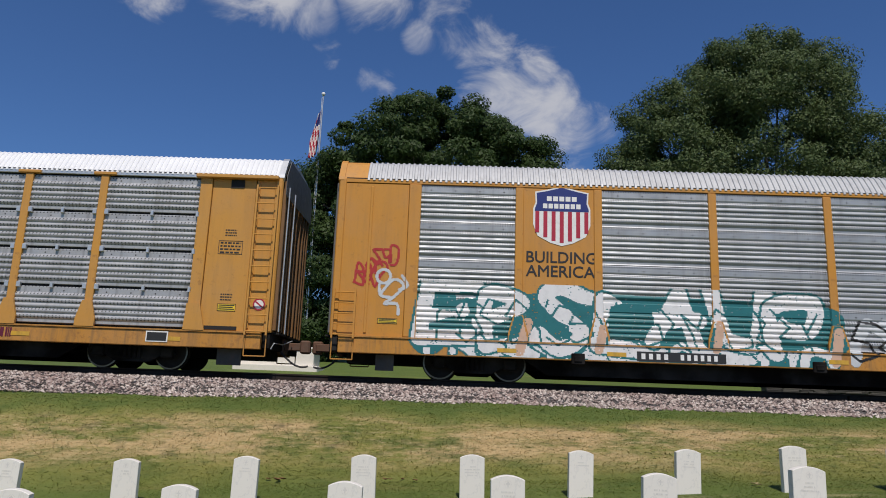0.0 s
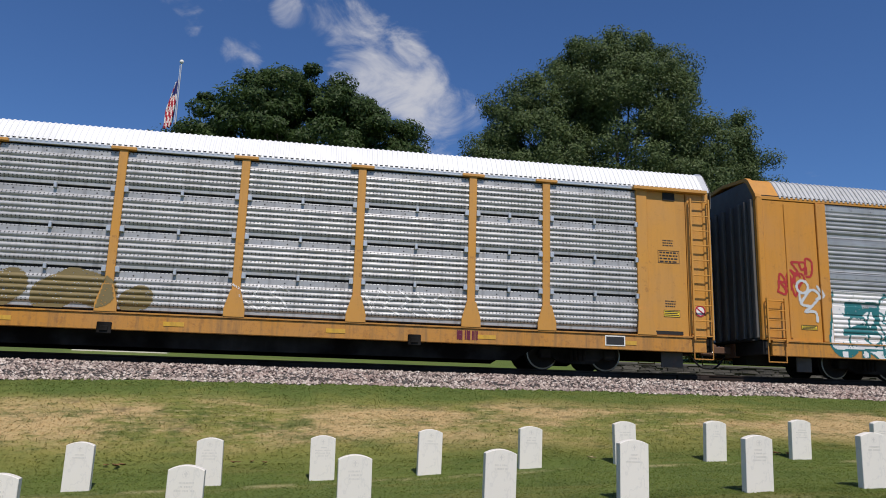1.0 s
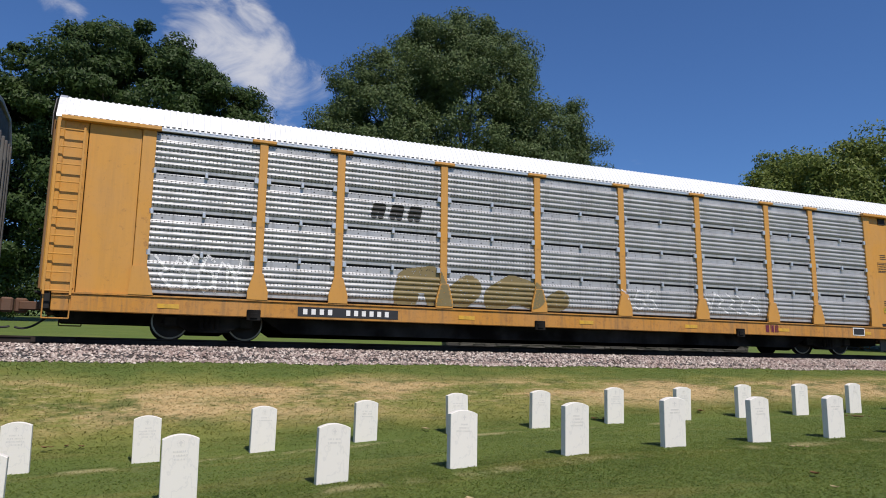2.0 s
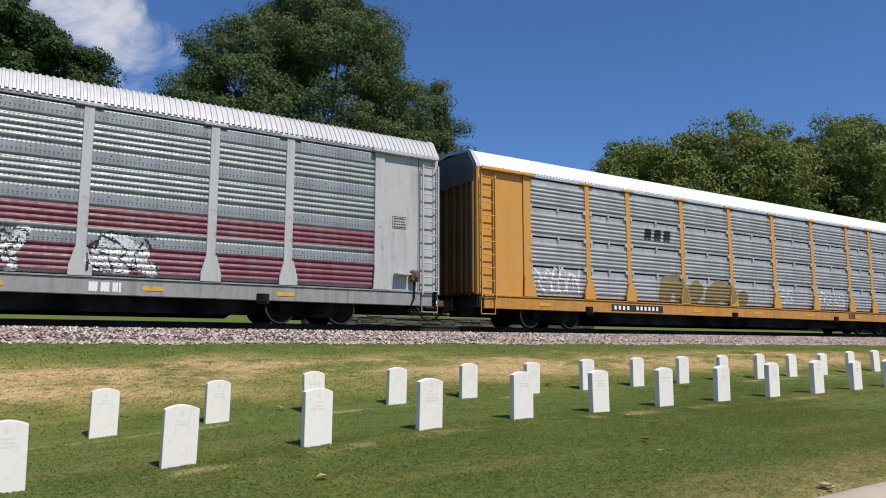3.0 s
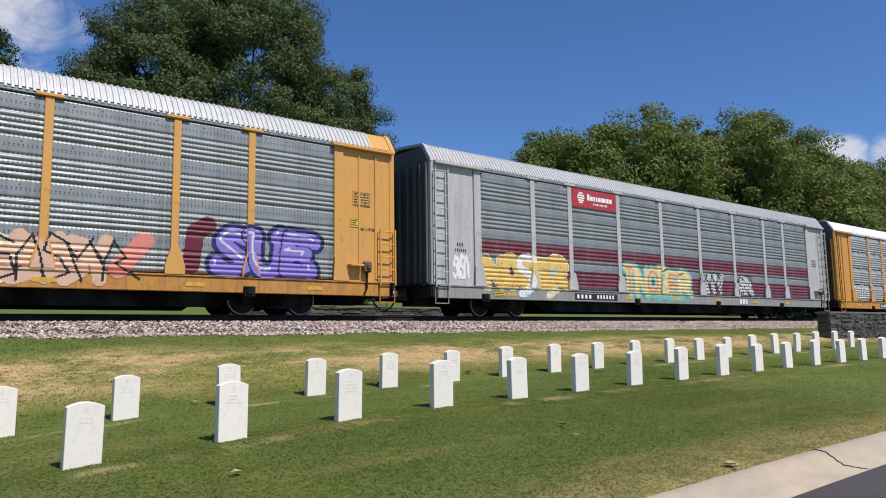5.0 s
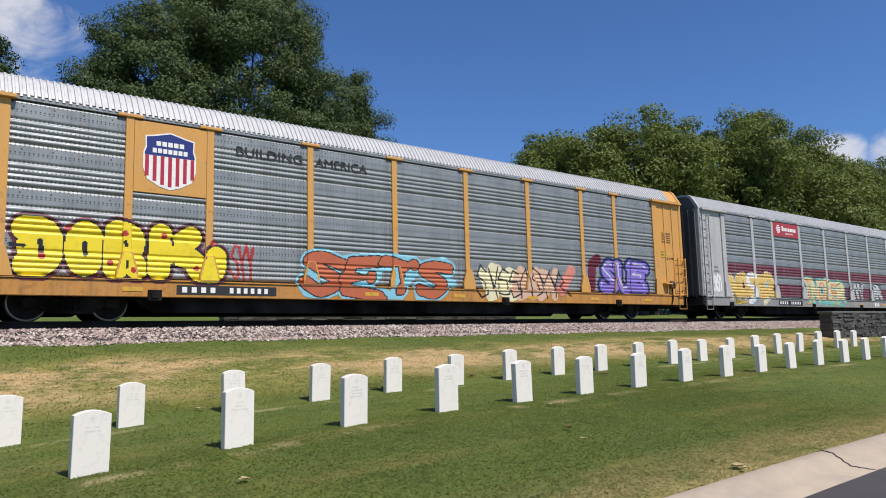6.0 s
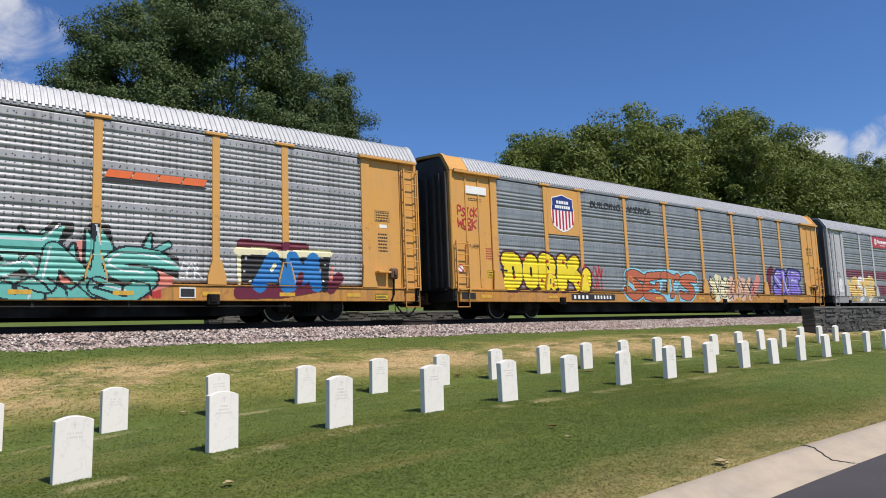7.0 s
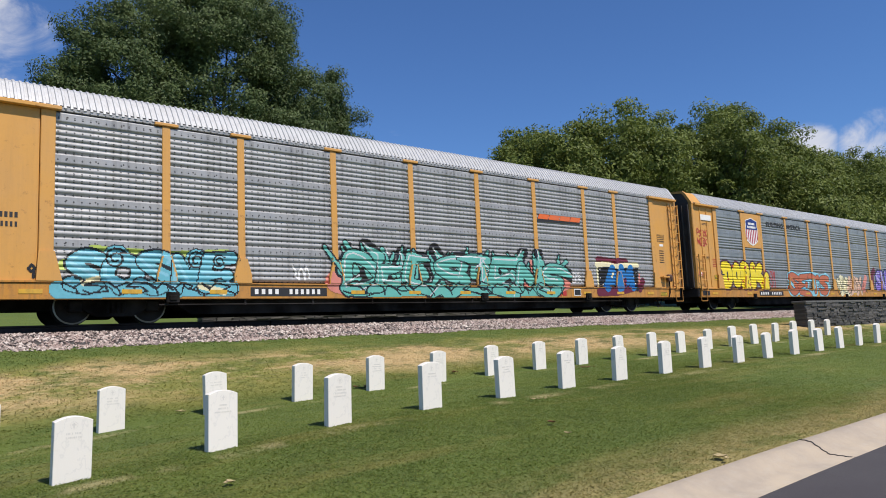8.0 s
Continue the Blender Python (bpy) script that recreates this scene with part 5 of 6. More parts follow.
def glyphs(text, x0, x1, z0, z1, seed=0, gap=0.3, lean=0.0, wild=0.06, barb=0.0):
    """Letters of a sprayed word, each a list of smooth strokes; barbs flare at the ends."""
    rnd = random.Random(seed)
    w = (x1 - x0) / (len(text) + (len(text) - 1) * gap)
    out = []
    for i, ch in enumerate(text):
        ox, dz, hz = x0 + i * w * (1 + gap), rnd.uniform(-0.06, 0.06), rnd.uniform(0.9, 1.1)
        lines = []
        for line in STROKES[ch]:
            p = [(ox + (u + rnd.uniform(-wild, wild) + lean * v) * w, z0 + (z1 - z0) * (dz + v * hz + rnd.uniform(-wild, wild))) for u, v in line]
            lines.append(flow(p) if ch in "BDOPRSU0239" else p)
            if barb:
                for x, z in (p[0], p[-1]):
                    a = rnd.uniform(0, 6.28)
                    lines.append([(x, z), (x + barb * math.cos(a), z + 0.6 * barb * math.sin(a))])
        out.append(lines)
    return out


def taper(lines, r, edge=0.0):
    """Straight strokes narrow to a point; bent ones keep their width."""
    out = []
    for p in lines:
        if len(p) > 2:
            out.append((p, r + edge))
            continue
        (ax, az), (bx, bz) = p
        for k in range(6):
            a, b = k / 6, (k + 1) / 6
            out.append(([(ax + (bx - ax) * a, az + (bz - az) * a), (ax + (bx - ax) * b, az + (bz - az) * b)], r * (1.1 - 0.95 * b) + edge))
    return out


def bubbles(letters, r, fill, line, edge=0.05, shine="", shine_r=0.03, sharp=False):
    """Each letter in turn: the outline of all its strokes, then their fill, then a streak of light."""
    out = []
    for lines in letters:
        out += [(line, taper(lines, r, edge) if sharp else thick(lines, r + edge)), (fill, taper(lines, r) if sharp else thick(lines, r))]
        if shine:
            out.append((shine, [([(x - r * 0.35, z + r * 0.4) for x, z in p[: max(2, len(p) * 2 // 3)]], shine_r) for p in lines]))
    return out


def scrawl(x0, x1, z0, z1, n, seed):
    """Loose hooks, loops and arrows of an unreadable piece."""
    rnd = random.Random(seed)
    out = []
    for i in range(n):
        cx = x0 + (i + 0.5) / n * (x1 - x0)
        w, h = (x1 - x0) / n, z1 - z0
        k = rnd.choice("hookloop arch bolt fork".split())
        if k == "arch":
            p = [(-0.5, 0), (-0.45, 0.6), (0, 0.95), (0.45, 0.6), (0.55, 0.05)]
        elif k == "bolt":
            p = [(-0.6, 1), (0.1, 0.65), (-0.3, 0.4), (0.6, 0.0)]
        elif k == "fork":
            p = [(0.5, 1), (0.0, 0.4), (-0.5, 0.9), (0.0, 0.4), (0.1, -0.05)]
        else:
            p = [(0.5, 0.85), (-0.1, 1), (-0.5, 0.6), (0.3, 0.5), (0.5, 0.15), (-0.2, 0), (-0.6, 0.2)]
        out.append([(cx + (u + rnd.uniform(-0.12, 0.12)) * w, z0 + h * min(1.05, max(-0.02, v + rnd.uniform(-0.1, 0.1)))) for u, v in p])
    return out


def blocks(n, x0, x1, z0, z1):
    """Upright bars side by side, for a mark that is not lettered."""
    w = (x1 - x0) / n
    return [[(x0 + (i + k) * w, z0), (x0 + (i + k) * w, z1)] for i in range(n) for k in (0.25, 0.5, 0.75)]


def thick(strokes, r):
    return [(s, r) for s in strokes]


def outlined(strokes, r, fill, line, edge=0.05, shine="", shine_r=0.03, lift=0.3):
    """Each stroke in turn: its outline, then its fill, then a streak of light along it."""
    out = []
    for i, p in enumerate(strokes):
        k = r * (0.8 + 0.4 * ((i * 37) % 10) / 10)
        out += [(line, [(p, k + edge)]), (fill, [(p, k)])]
        if shine:
            out.append((shine, [([(x - k * lift, z + k * lift) for x, z in p[: max(2, len(p) // 2 + 1)]], shine_r)]))
    return out


def stencil(car, x, z, w, h, rows, seed, y=-FACE - 0.004, material="ink", frame=False):
    """Small print: bars, with a ruled box round them if framed."""
    rnd = random.Random(seed)
    bm = bmesh.new()
    for i in range(rows):
        zz = z + h - (i + 0.8) * h / rows
        xx = x + (0.06 * w if frame else 0)
        while xx < x + w * 0.92:
            ww = rnd.uniform(0.08, 0.2) * w
            box(bm, xx, min(xx + ww, x + w * 0.95), y - 0.002, y + 0.003, zz, zz + h / rows * 0.45)
            xx += ww + 0.05 * w
    if frame:
        t = 0.012
        for a in ((x - t, x + w + t, z - t, z), (x - t, x + w + t, z + h, z + h + t), (x - t, x, z, z + h), (x + w, x + w + t, z, z + h)):
            box(bm, a[0], a[1], y - 0.002, y + 0.003, a[2], a[3])
    return tagged(part("stencil", bm, M[material], car, "small black stencilled data panel" if frame else "small stencilled print"), kind="stuff")


def sticker(car, x, z, w, h, y=-FACE - 0.004):
    o = part("warning_label", box(bmesh.new(), x, x + w, y - 0.003, y + 0.003, z, z + h), M["label"], car, "yellow warning label with black print")
    bm = bmesh.new()
    for i in range(3):
        box(bm, x + 0.03, x + w - 0.03 - 0.04 * (i % 2), y - 0.006, y - 0.004, z + h * (0.2 + 0.26 * i), z + h * (0.33 + 0.26 * i))
    for a in ((x, x + w, z, z + 0.012), (x, x + w, z + h - 0.012, z + h), (x, x + 0.012, z, z + h), (x + w - 0.012, x + w, z, z + h)):
        box(bm, a[0], a[1], y - 0.006, y - 0.004, a[2], a[3])
    part("label_print", bm, M["ink"], o)


M["reflective"] = painted("worn reflective yellow", (0.62, 0.35, 0.03), 0.5, amount=0.5)
M["red_ink"] = plain("red stencil paint", (0.40, 0.04, 0.03), 0.6)
M["label"] = plain("yellow label", (0.80, 0.55, 0.03), 0.5)
M["shield_blue"] = plain("navy enamel", (0.016, 0.03, 0.17), 0.45)
M["shield_red"] = plain("red enamel", (0.42, 0.02, 0.045), 0.45)
M["brand_red"] = painted("faded red panel", (0.40, 0.018, 0.03), 0.5, amount=0.2)
M["brand_orange"] = painted("orange panel", (0.72, 0.13, 0.02), 0.5, amount=0.3)
M["buff_paint"] = painted("buff overspray", (0.20, 0.155, 0.075), 0.6, amount=0.4)


def character_bars(n, x, z, w, h, y, material, car, label):
    """A row of plain bars, one for each character."""
    bm = bmesh.new()
    for i in range(n):
        o = x + w * i / n
        box(bm, o, o + w / n * 0.52, y, y + 0.004, z, z + h)
    tagged(part("character_row", bm, material, car, label), kind="stuff")


def mark_panel(car, x0, x1, z0, z1, left, right, split):
    o = part("mark_panel", box(bmesh.new(), x0, x1, -FACE - 0.062, -FACE - 0.05, z0, z1), M["ink"], car, "black panel with white marks")
    h, zb, w = (z1 - z0) * 0.58, z0 + (z1 - z0) * 0.22, x1 - x0
    for n, x, ww in ((left, x0 + 0.05 * w, w * (split - 0.10)), (right, x0 + w * (split + 0.05), w * (0.89 - split))):
        character_bars(n, x, zb, ww, h, -FACE - 0.067, M["white"], o, "row of white stencilled bars")
    return o


def shield(car, x, z, w, h, y):
    """A shield with a navy head and red and white bars."""
    out = [(-0.5, 0.62), (-0.46, 0.72), (-0.47, 0.90), (-0.30, 0.93), (0, 1.0), (0.30, 0.93), (0.47, 0.90), (0.46, 0.72), (0.5, 0.62),
           (0.5, 0.35), (0.42, 0.16), (0.2, 0.05), (0, 0.0), (-0.2, 0.05), (-0.42, 0.16), (-0.5, 0.35)]
    ob = part("shield", prism(bmesh.new(), [(x + u * w * 1.06, z + (v - 0.5) * h * 1.05 + 0.5 * h) for u, v in out], "y", y - 0.004, y + 0.004), M["white"], car, "white-edged heraldic shield")
    head = [(-0.5, 0.62), (-0.46, 0.72), (-0.47, 0.90), (-0.30, 0.93), (0, 1.0), (0.30, 0.93), (0.47, 0.90), (0.46, 0.72), (0.5, 0.62), (0.5, 0.58), (-0.5, 0.58)]
    part("shield_head", prism(bmesh.new(), [(x + u * w, z + v * h) for u, v in head], "y", y - 0.008, y - 0.0045), M["shield_blue"], ob)
    bm = bmesh.new()
    for r, zz, n in ((0.29, 0.80, 5), (0.36, 0.67, 7)):
        step = 2 * r / n
        for k in range(n):
            u = -r + (k + 0.1) * step
            box(bm, x + u * w, x + (u + step * 0.78) * w, y - 0.011, y - 0.0085, z + zz * h - 0.042 * h, z + zz * h + 0.042 * h)
    tagged(part("shield_bar", bm, M["white"], ob, "two rows of white bars"), kind="stuff")
    for i in range(7):
        u = (i - 3) / 6.6
        lo = 0.03 + 0.30 * abs(u) ** 1.6 * 2
        part("shield_stripe", box(bmesh.new(), x + (u - 0.037) * w, x + (u + 0.037) * w, y - 0.008, y - 0.0045, z + lo * h, z + 0.575 * h), M["shield_red"], ob)


def handbrake(car, x, style):
    part("handbrake", box(box(bmesh.new(), x - 0.13, x + 0.13, -FACE - 0.20, -FACE - 0.03, 1.20, 1.52, 0.04), x - 0.05, x + 0.05, -FACE - 0.26, -FACE - 0.18, 1.30, 1.44, 0.02), M["rusty"], car, "rusty brown handbrake housing")
    part("brake_pipe", tube(bmesh.new(), [(x, -FACE - 0.1, 1.2), (x, -FACE - 0.1, 0.75), (x - 0.08, -FACE - 0.08, 0.55)], 0.03), M["under"], car)
    part("brake_platform", box(bmesh.new(), x - 0.62, x - 0.18, -FACE - 0.26, -FACE - 0.03, 1.36, 1.42, 0.01), M[style["paint"]], car)


def wagon(style, label, x0):
    car = tagged(empty("autorack_wagon", pose(x0, TRACK_Y, RAIL_Z)), label, "freight wagon", "coupled train wagons")
    side(car, style, 0)
    side(car, style, 180)
    part("roof", roof_bm(style), [M[style["roof"]], M[style["paint"]]], car, "corrugated steel roof")
    car_ends(car, style)
    running_gear(car, style)
    CARS.append((car, x0))
    return car


CARS = []


def hanging_plate(car, x, w):
    part("splash_plate", box(bmesh.new(), x - w / 2, x + w / 2, -FACE + 0.25, -FACE + 0.29, 0.14, 0.53, 0.006), M["endgrey"], car, "grimy grey plate hanging under the sill")


def reflectors(car, first, pitch, n, panel=(0, 0)):
    """Yellow reflective strips along the sill, none on the mark panel."""
    for i in range(n):
        x = first + i * pitch
        if panel[0] - 0.3 < x < panel[1] + 0.3:
            continue
        once("reflector", "reflector", lambda: box(bmesh.new(), -0.23, 0.23, -FACE - 0.066, -FACE - 0.054, 0.66, 0.76), M["reflective"], car, pose(x, 0, 0), "faded yellow reflective strip")


def warning_disc(car, x, z, y):
    """A round white sign with a red ring and bar."""
    bm = bmesh.new()
    bmesh.ops.create_cone(bm, cap_ends=True, segments=24, radius1=0.15, radius2=0.15, depth=0.006, matrix=pose(x, y, z, 90))
    disc = part("warning_disc", bm, M["white"], car, "round white warning sign with a red bar")
    bm = bmesh.new()
    n = 24
    for k in range(n):
        a, b = k / n * 6.2832, (k + 1) / n * 6.2832
        prism(bm, [(x + r * math.cos(t), z + r * math.sin(t)) for r, t in ((0.15, a), (0.15, b), (0.115, b), (0.115, a))], "y", y - 0.007, y - 0.004)
    prism(bm, [(x - 0.10, z + 0.055), (x - 0.075, z + 0.08), (x + 0.10, z - 0.055), (x + 0.075, z - 0.08)], "y", y - 0.007, y - 0.004)
    part("warning_ring", bm, M["shield_red"], disc)


def sill_fittings(car, spots):
    """Tie-down brackets and small boxes bolted under the sill."""
    for x in spots:
        once("jack_pad", "jack_pad", lambda: box(box(bmesh.new(), -0.16, 0.16, -FACE - 0.10, -FACE - 0.04, 0.44, 0.70, 0.015), -0.09, 0.09, -FACE - 0.13, -FACE - 0.09, 0.50, 0.62, 0.01), M["under"], car, pose(x, 0, 0))


def wagon_with_shield():
    st = dict(sheet="pierced", steel="galv_a", paint="amber", sill="sill_yellow", post_w=0.20, caps=False, roof="roof_galv", roof_end=0.55, end="endlight", hoop="amber", solid_bay=1, ribs=(0.52,), ladder_top=(2.05, 2.05), rail="amber")
    car = wagon(st, "amber autorack wagon with galvanised sides, a shield and teal-white graffiti", 10.04)
    hanging_plate(car, -12.25, 0.45)
    shield(car, -7.99, 3.36, 1.34, 1.46, -FACE - 0.012)
    lettering("BUILDING", 0.40, -8.88, 2.90, M["ink"], car, -FACE - 0.009, "black slogan letters", width=1.72)
    lettering("AMERICA", 0.40, -8.86, 2.55, M["ink"], car, -FACE - 0.009, "black slogan letters", width=1.70)
    reflectors(car, -9.3, 2.62, 9, (-6.2, -4.09))
    sill_fittings(car, (-7.6, -1.9, 4.2))
    mark_panel(car, -6.2, -4.09, 0.57, 0.80, 4, 6, 0.44)
    sticker(car, -12.45, 1.26, 0.48, 0.13)
    # large teal piece with white letters
    body = glyphs("EPSLAUP", -11.3, -1.75, 0.95, 2.08, 5, 0.30, 0.0, 0.13, 0.45)
    feet = scrawl(-11.2, -1.6, 0.62, 0.98, 15, 8)
    back = [([(-11.2, 1.0), (-11.0, 1.85)], 0.46), ([(-10.4, 1.3), (-8.6, 1.5), (-7, 1.55), (-4, 1.5), (-1.7, 1.4)], 0.62), ([(-10.0, 0.8), (-2.0, 0.75)], 0.2)]
    spray(car, st, [("teal", back)] + outlined(feet, 0.10, "white", "teal", 0.05) + bubbles(body, 0.19, "white", "teal", 0.06, sharp=True) + [("teal", thick(scrawl(-11.0, -1.8, 0.9, 1.9, 17, 21), 0.028)), ("blush", [([(-9.0, 0.7), (-8.8, 1.4)], 0.12), ([(-7.1, 0.8), (-7.0, 1.3)], 0.11), ([(-4.3, 0.9), (-4.2, 1.5)], 0.10), ([(-1.5, 0.7), (-1.4, 1.4)], 0.12)])],
          -11.7, -1.2, 0.56, 2.35, "large teal and white sprayed lettering", frayed=0.02)
    st2 = scrawl(-1.0, 2.6, 0.7, 1.7, 4, 4)
    spray(car, st, [("pale", thick(st2, 0.14)), ("black", [(s, 0.03) for s in scrawl(-1.1, 2.6, 0.65, 1.75, 6, 14)])], -1.15, 2.8, 0.56, 1.95, "grey sprayed piece outlined in black")
    tag = [p for g in glyphs("S9D", -12.65, -12.0, 2.75, 3.2, 31, 0.1, 0.1, 0.12) + glyphs("BOS", -13.05, -12.45, 2.25, 2.75, 32, 0.0, 0.2, 0.15) + glyphs("SO", -12.9, -12.3, 2.4, 2.8, 33, 0.0, 0.2, 0.15) for p in g]
    spray(car, st, [("red", thick(tag, 0.03))], -13.2, -11.9, 2.1, 3.4, "scrawled red spray tag", cell=0.02)
    loops = [[(-12.35 + 0.17 * math.cos(a), 2.42 + 0.17 * math.sin(a)) for a in [k / 10 * 6.28 for k in range(11)]], [(-12.4, 2.0), (-12.1, 2.35), (-11.85, 2.2), (-12.1, 1.9), (-12.3, 1.75), (-12.0, 1.75), (-11.95, 1.5)],
             [(-12.45, 2.2), (-12.4, 1.95), (-12.15, 1.9)], [(-11.9, 2.45), (-11.75, 2.2), (-11.95, 2.1)]]
    spray(car, st, [("pale", thick([flow(p) for p in loops], 0.036))], -12.6, -11.65, 1.4, 2.7, "pale looping spray tag", cell=0.02)


def wagon_dark_mark():
    st = dict(sheet="stacked", ribs=(0.66,), steel="galv_b", paint="yellow", sill="sill_yellow", post_w=0.20, caps=True, roof="roof_white", rib=0.014, rib_pitch=0.13, end="endamber", gable="endlight", hoop="bare", ladder_top=(4.62, 4.62), rail="bare")
    car = wagon(st, "yellow autorack wagon with galvanised sheets and a white roof", -18.58)
    hanging_plate(car, 12.55, 0.6)
    reflectors(car, -11.0, 3.7, 7, (-8.06, -5.51))
    sill_fittings(car, (-9.1, -1.4, 5.7))
    mark_panel(car, -8.06, -5.51, 0.59, 0.82, 4, 6, 0.42)
    # maker's mark as plain black shapes on a smooth grey panel
    spray(car, st, [("black", [([(o, 3.25), (o + 0.06, 3.5), (o + 0.24, 3.5), (o + 0.18, 3.25)], 0.085) for o in (-6.2, -5.7, -5.2)])], -6.4, -4.7, 3.1, 3.65, "plain black maker's mark", name="maker_mark", cell=0.02)
    stencil(car, 12.12, 2.86, 0.58, 0.32, 4, 7, frame=True)
    stencil(car, 12.25, 3.3, 0.3, 0.2, 3, 8)
    stencil(car, 12.28, 1.68, 0.3, 0.2, 3, 9)
    sticker(car, 12.23, 1.43, 0.45, 0.18)
    warning_disc(car, 13.25, 1.62, -FACE - 0.006)
    # no holes are cut: black boxes on the plate paint the shade inside
    part("door_pocket", box(bmesh.new(), 12.28, 12.62, -FACE - 0.02, -FACE - 0.003, 4.56, 4.77), M["black"], car, "black box as the shade of an open pocket above the door")
    part("plate_slot", box(bmesh.new(), 11.95, 12.75, -FACE - 0.02, -FACE - 0.003, 0.97, 1.06), M["black"], car)
    part("tag_board", box(box(bmesh.new(), 10.58, 11.12, -FACE - 0.068, -FACE - 0.058, 0.62, 0.88, mi=1), 10.61, 11.09, -FACE - 0.074, -FACE - 0.069, 0.65, 0.85), [M["ink"], M["white"]], car, "small framed tag board")
    mark = blocks(3, 6.72, 7.30, 0.64, 0.83)
    spray(car, st, [("wine", thick(mark, 0.022))], 6.6, 7.4, 0.6, 0.88, "plain dark red owner's mark", name="owner_mark", cell=0.015)
    blobs = [([(-5.3, 1.2), (-5.2, 1.6), (-4.6, 1.7), (-4.4, 1.2)], 0.34), ([(-3.9, 1.2), (-3.5, 1.5)], 0.36), ([(-2.7, 1.25), (-2.2, 1.55), (-1.6, 1.4)], 0.38), ([(-0.9, 1.2), (-0.7, 1.3)], 0.28)]
    spray(car, st, [("buff", blobs)], -5.8, -0.4, 0.99, 2.1, "faded buff blot of old paint", frayed=0.04)
    for k, (a, b, t) in enumerate(((1.4, 2.6, 3), (4.4, 6.6, 5))):
        spray(car, st, [("white", thick(scrawl(a, b, 1.15, 1.75, t, 60 + k), 0.022))], a - 0.3, b + 0.4, 1.0, 1.95, "thin white spray tag", cell=0.02, frayed=0.25)
    spray(car, st, [("white", thick(scrawl(-11.3, -9.4, 1.1, 1.9, 6, 77), 0.03))], -11.5, -9.2, 1.0, 2.05, "white outlined spray tag", cell=0.022, frayed=0.15)


def wagon_maroon():
    st = dict(sheet="banded", ridges=(4, 0.60, 0.036), steel="galv_c", paint="grey", sill="sill_grey", post_w=0.22, caps=True, roof="roof_galv", end="endlight", hoop="grey", ladder_top=(4.62, 4.62), stripes=True, ribs=())
    car = wagon(st, "grey autorack wagon with maroon stripes, a red sign and orange graffiti", -47.17)
    reflectors(car, -10.2, 3.2, 7, (-7.02, -4.55))
    sill_fittings(car, (-11.4, -3.3, 2.6, 8.4))
    mark_panel(car, -7.02, -4.55, 0.59, 0.83, 4, 6, 0.46)
    z0 = -FACE - 0.03
    sign = part("sign_panel", box(bmesh.new(), -6.97, -4.39, z0 - 0.004, z0 + 0.02, 4.06, 4.76, 0.003), M["brand_red"], car, "red maker's sign with white bars")
    bm = bmesh.new()
    for i, (r, zz) in enumerate(((0.12, 4.60), (0.19, 4.51), (0.20, 4.42), (0.17, 4.33), (0.10, 4.25))):
        box(bm, -6.46 - r, -6.46 + r, z0 - 0.009, z0 - 0.005, zz - 0.03, zz + 0.03)
    part("sign_mark", bm, M["white"], sign)
    bm = bmesh.new()
    x = -6.1
    for w, h in ((0.14, 0.24), (0.15, 0.17), (0.10, 0.17), (0.10, 0.17), (0.16, 0.17), (0.25, 0.17), (0.15, 0.17), (0.15, 0.17)):
        box(bm, x, x + w, z0 - 0.009, z0 - 0.005, 4.36, 4.36 + h, 0.001)
        x += w + 0.038
    tagged(part("sign_bar", bm, M["white"], sign), kind="stuff")
    character_bars(11, -5.75, 4.20, 0.85, 0.07, z0 - 0.009, M["white"], sign, "row of small white bars")
    character_bars(3, -12.55, 2.20, 0.30, 0.119, -FACE - 0.006, M["ink"], car, "row of short black bars")
    character_bars(6, -12.62, 2.02, 0.48, 0.105, -FACE - 0.006, M["ink"], car, "row of short black bars")
    stencil(car, 12.1, 2.7, 0.42, 0.32, 4, 17, frame=True)
    sticker(car, -11.0, 0.62, 0.5, 0.2, -FACE - 0.062)
    part("plate_door", box(bmesh.new(), -12.62, -11.95, -FACE - 0.004, -FACE + 0.03, 1.2, 4.55, 0.003), M["grey"], car, "raised grey door leaf")
    handbrake(car, 12.75, st)
    one = glyphs("NOSER", -11.3, -7.4, 1.05, 1.85, 3, 0.12, 0.0, 0.05)
    white_s = flow([(-9.0, 1.95), (-9.6, 2.0), (-9.75, 1.65), (-9.3, 1.45), (-9.15, 1.1), (-9.5, 0.8), (-9.75, 0.75)])
    spray(car, st, [("cream", thick([p for g in one for p in g], 0.24))] + bubbles(one, 0.17, "gold", "straw", 0.03) + [("sky", [(flow([(-9.05, 1.3), (-9.1, 0.95), (-9.5, 0.68)]), 0.07), ([(-8.1, 1.5), (-8.0, 1.6)], 0.1)]), ("white", [(white_s, 0.13)]), ("cream", [([(-8.4, 0.7), (-7.9, 0.95)], 0.12)])],
          -11.75, -7.0, 0.56, 2.25, "yellow-gold bubble lettering with a white figure", frayed=0.13)
    two = glyphs("INOBER", -4.0, 0.5, 0.95, 1.8, 6, 0.12, 0.0, 0.05)
    spray(car, st, [("mint", thick([p for g in two for p in g], 0.27))] + bubbles(two, 0.16, "gold", "sky", 0.04) + [("salmon", [(p, 0.05) for g in two[::2] for p in g]), ("cream", [(p, 0.03) for g in two[1::2] for p in g]), ("black", [([(-1.5, 1.85), (-1.1, 1.95)], 0.03), ([(-0.3, 1.75), (0.1, 1.85)], 0.03)]), ("mint", [(p, 0.07) for p in scrawl(-2.6, 0.2, 0.62, 0.85, 4, 26)])],
          -4.4, 1.0, 0.56, 2.15, "orange and green bubble lettering", frayed=0.14)
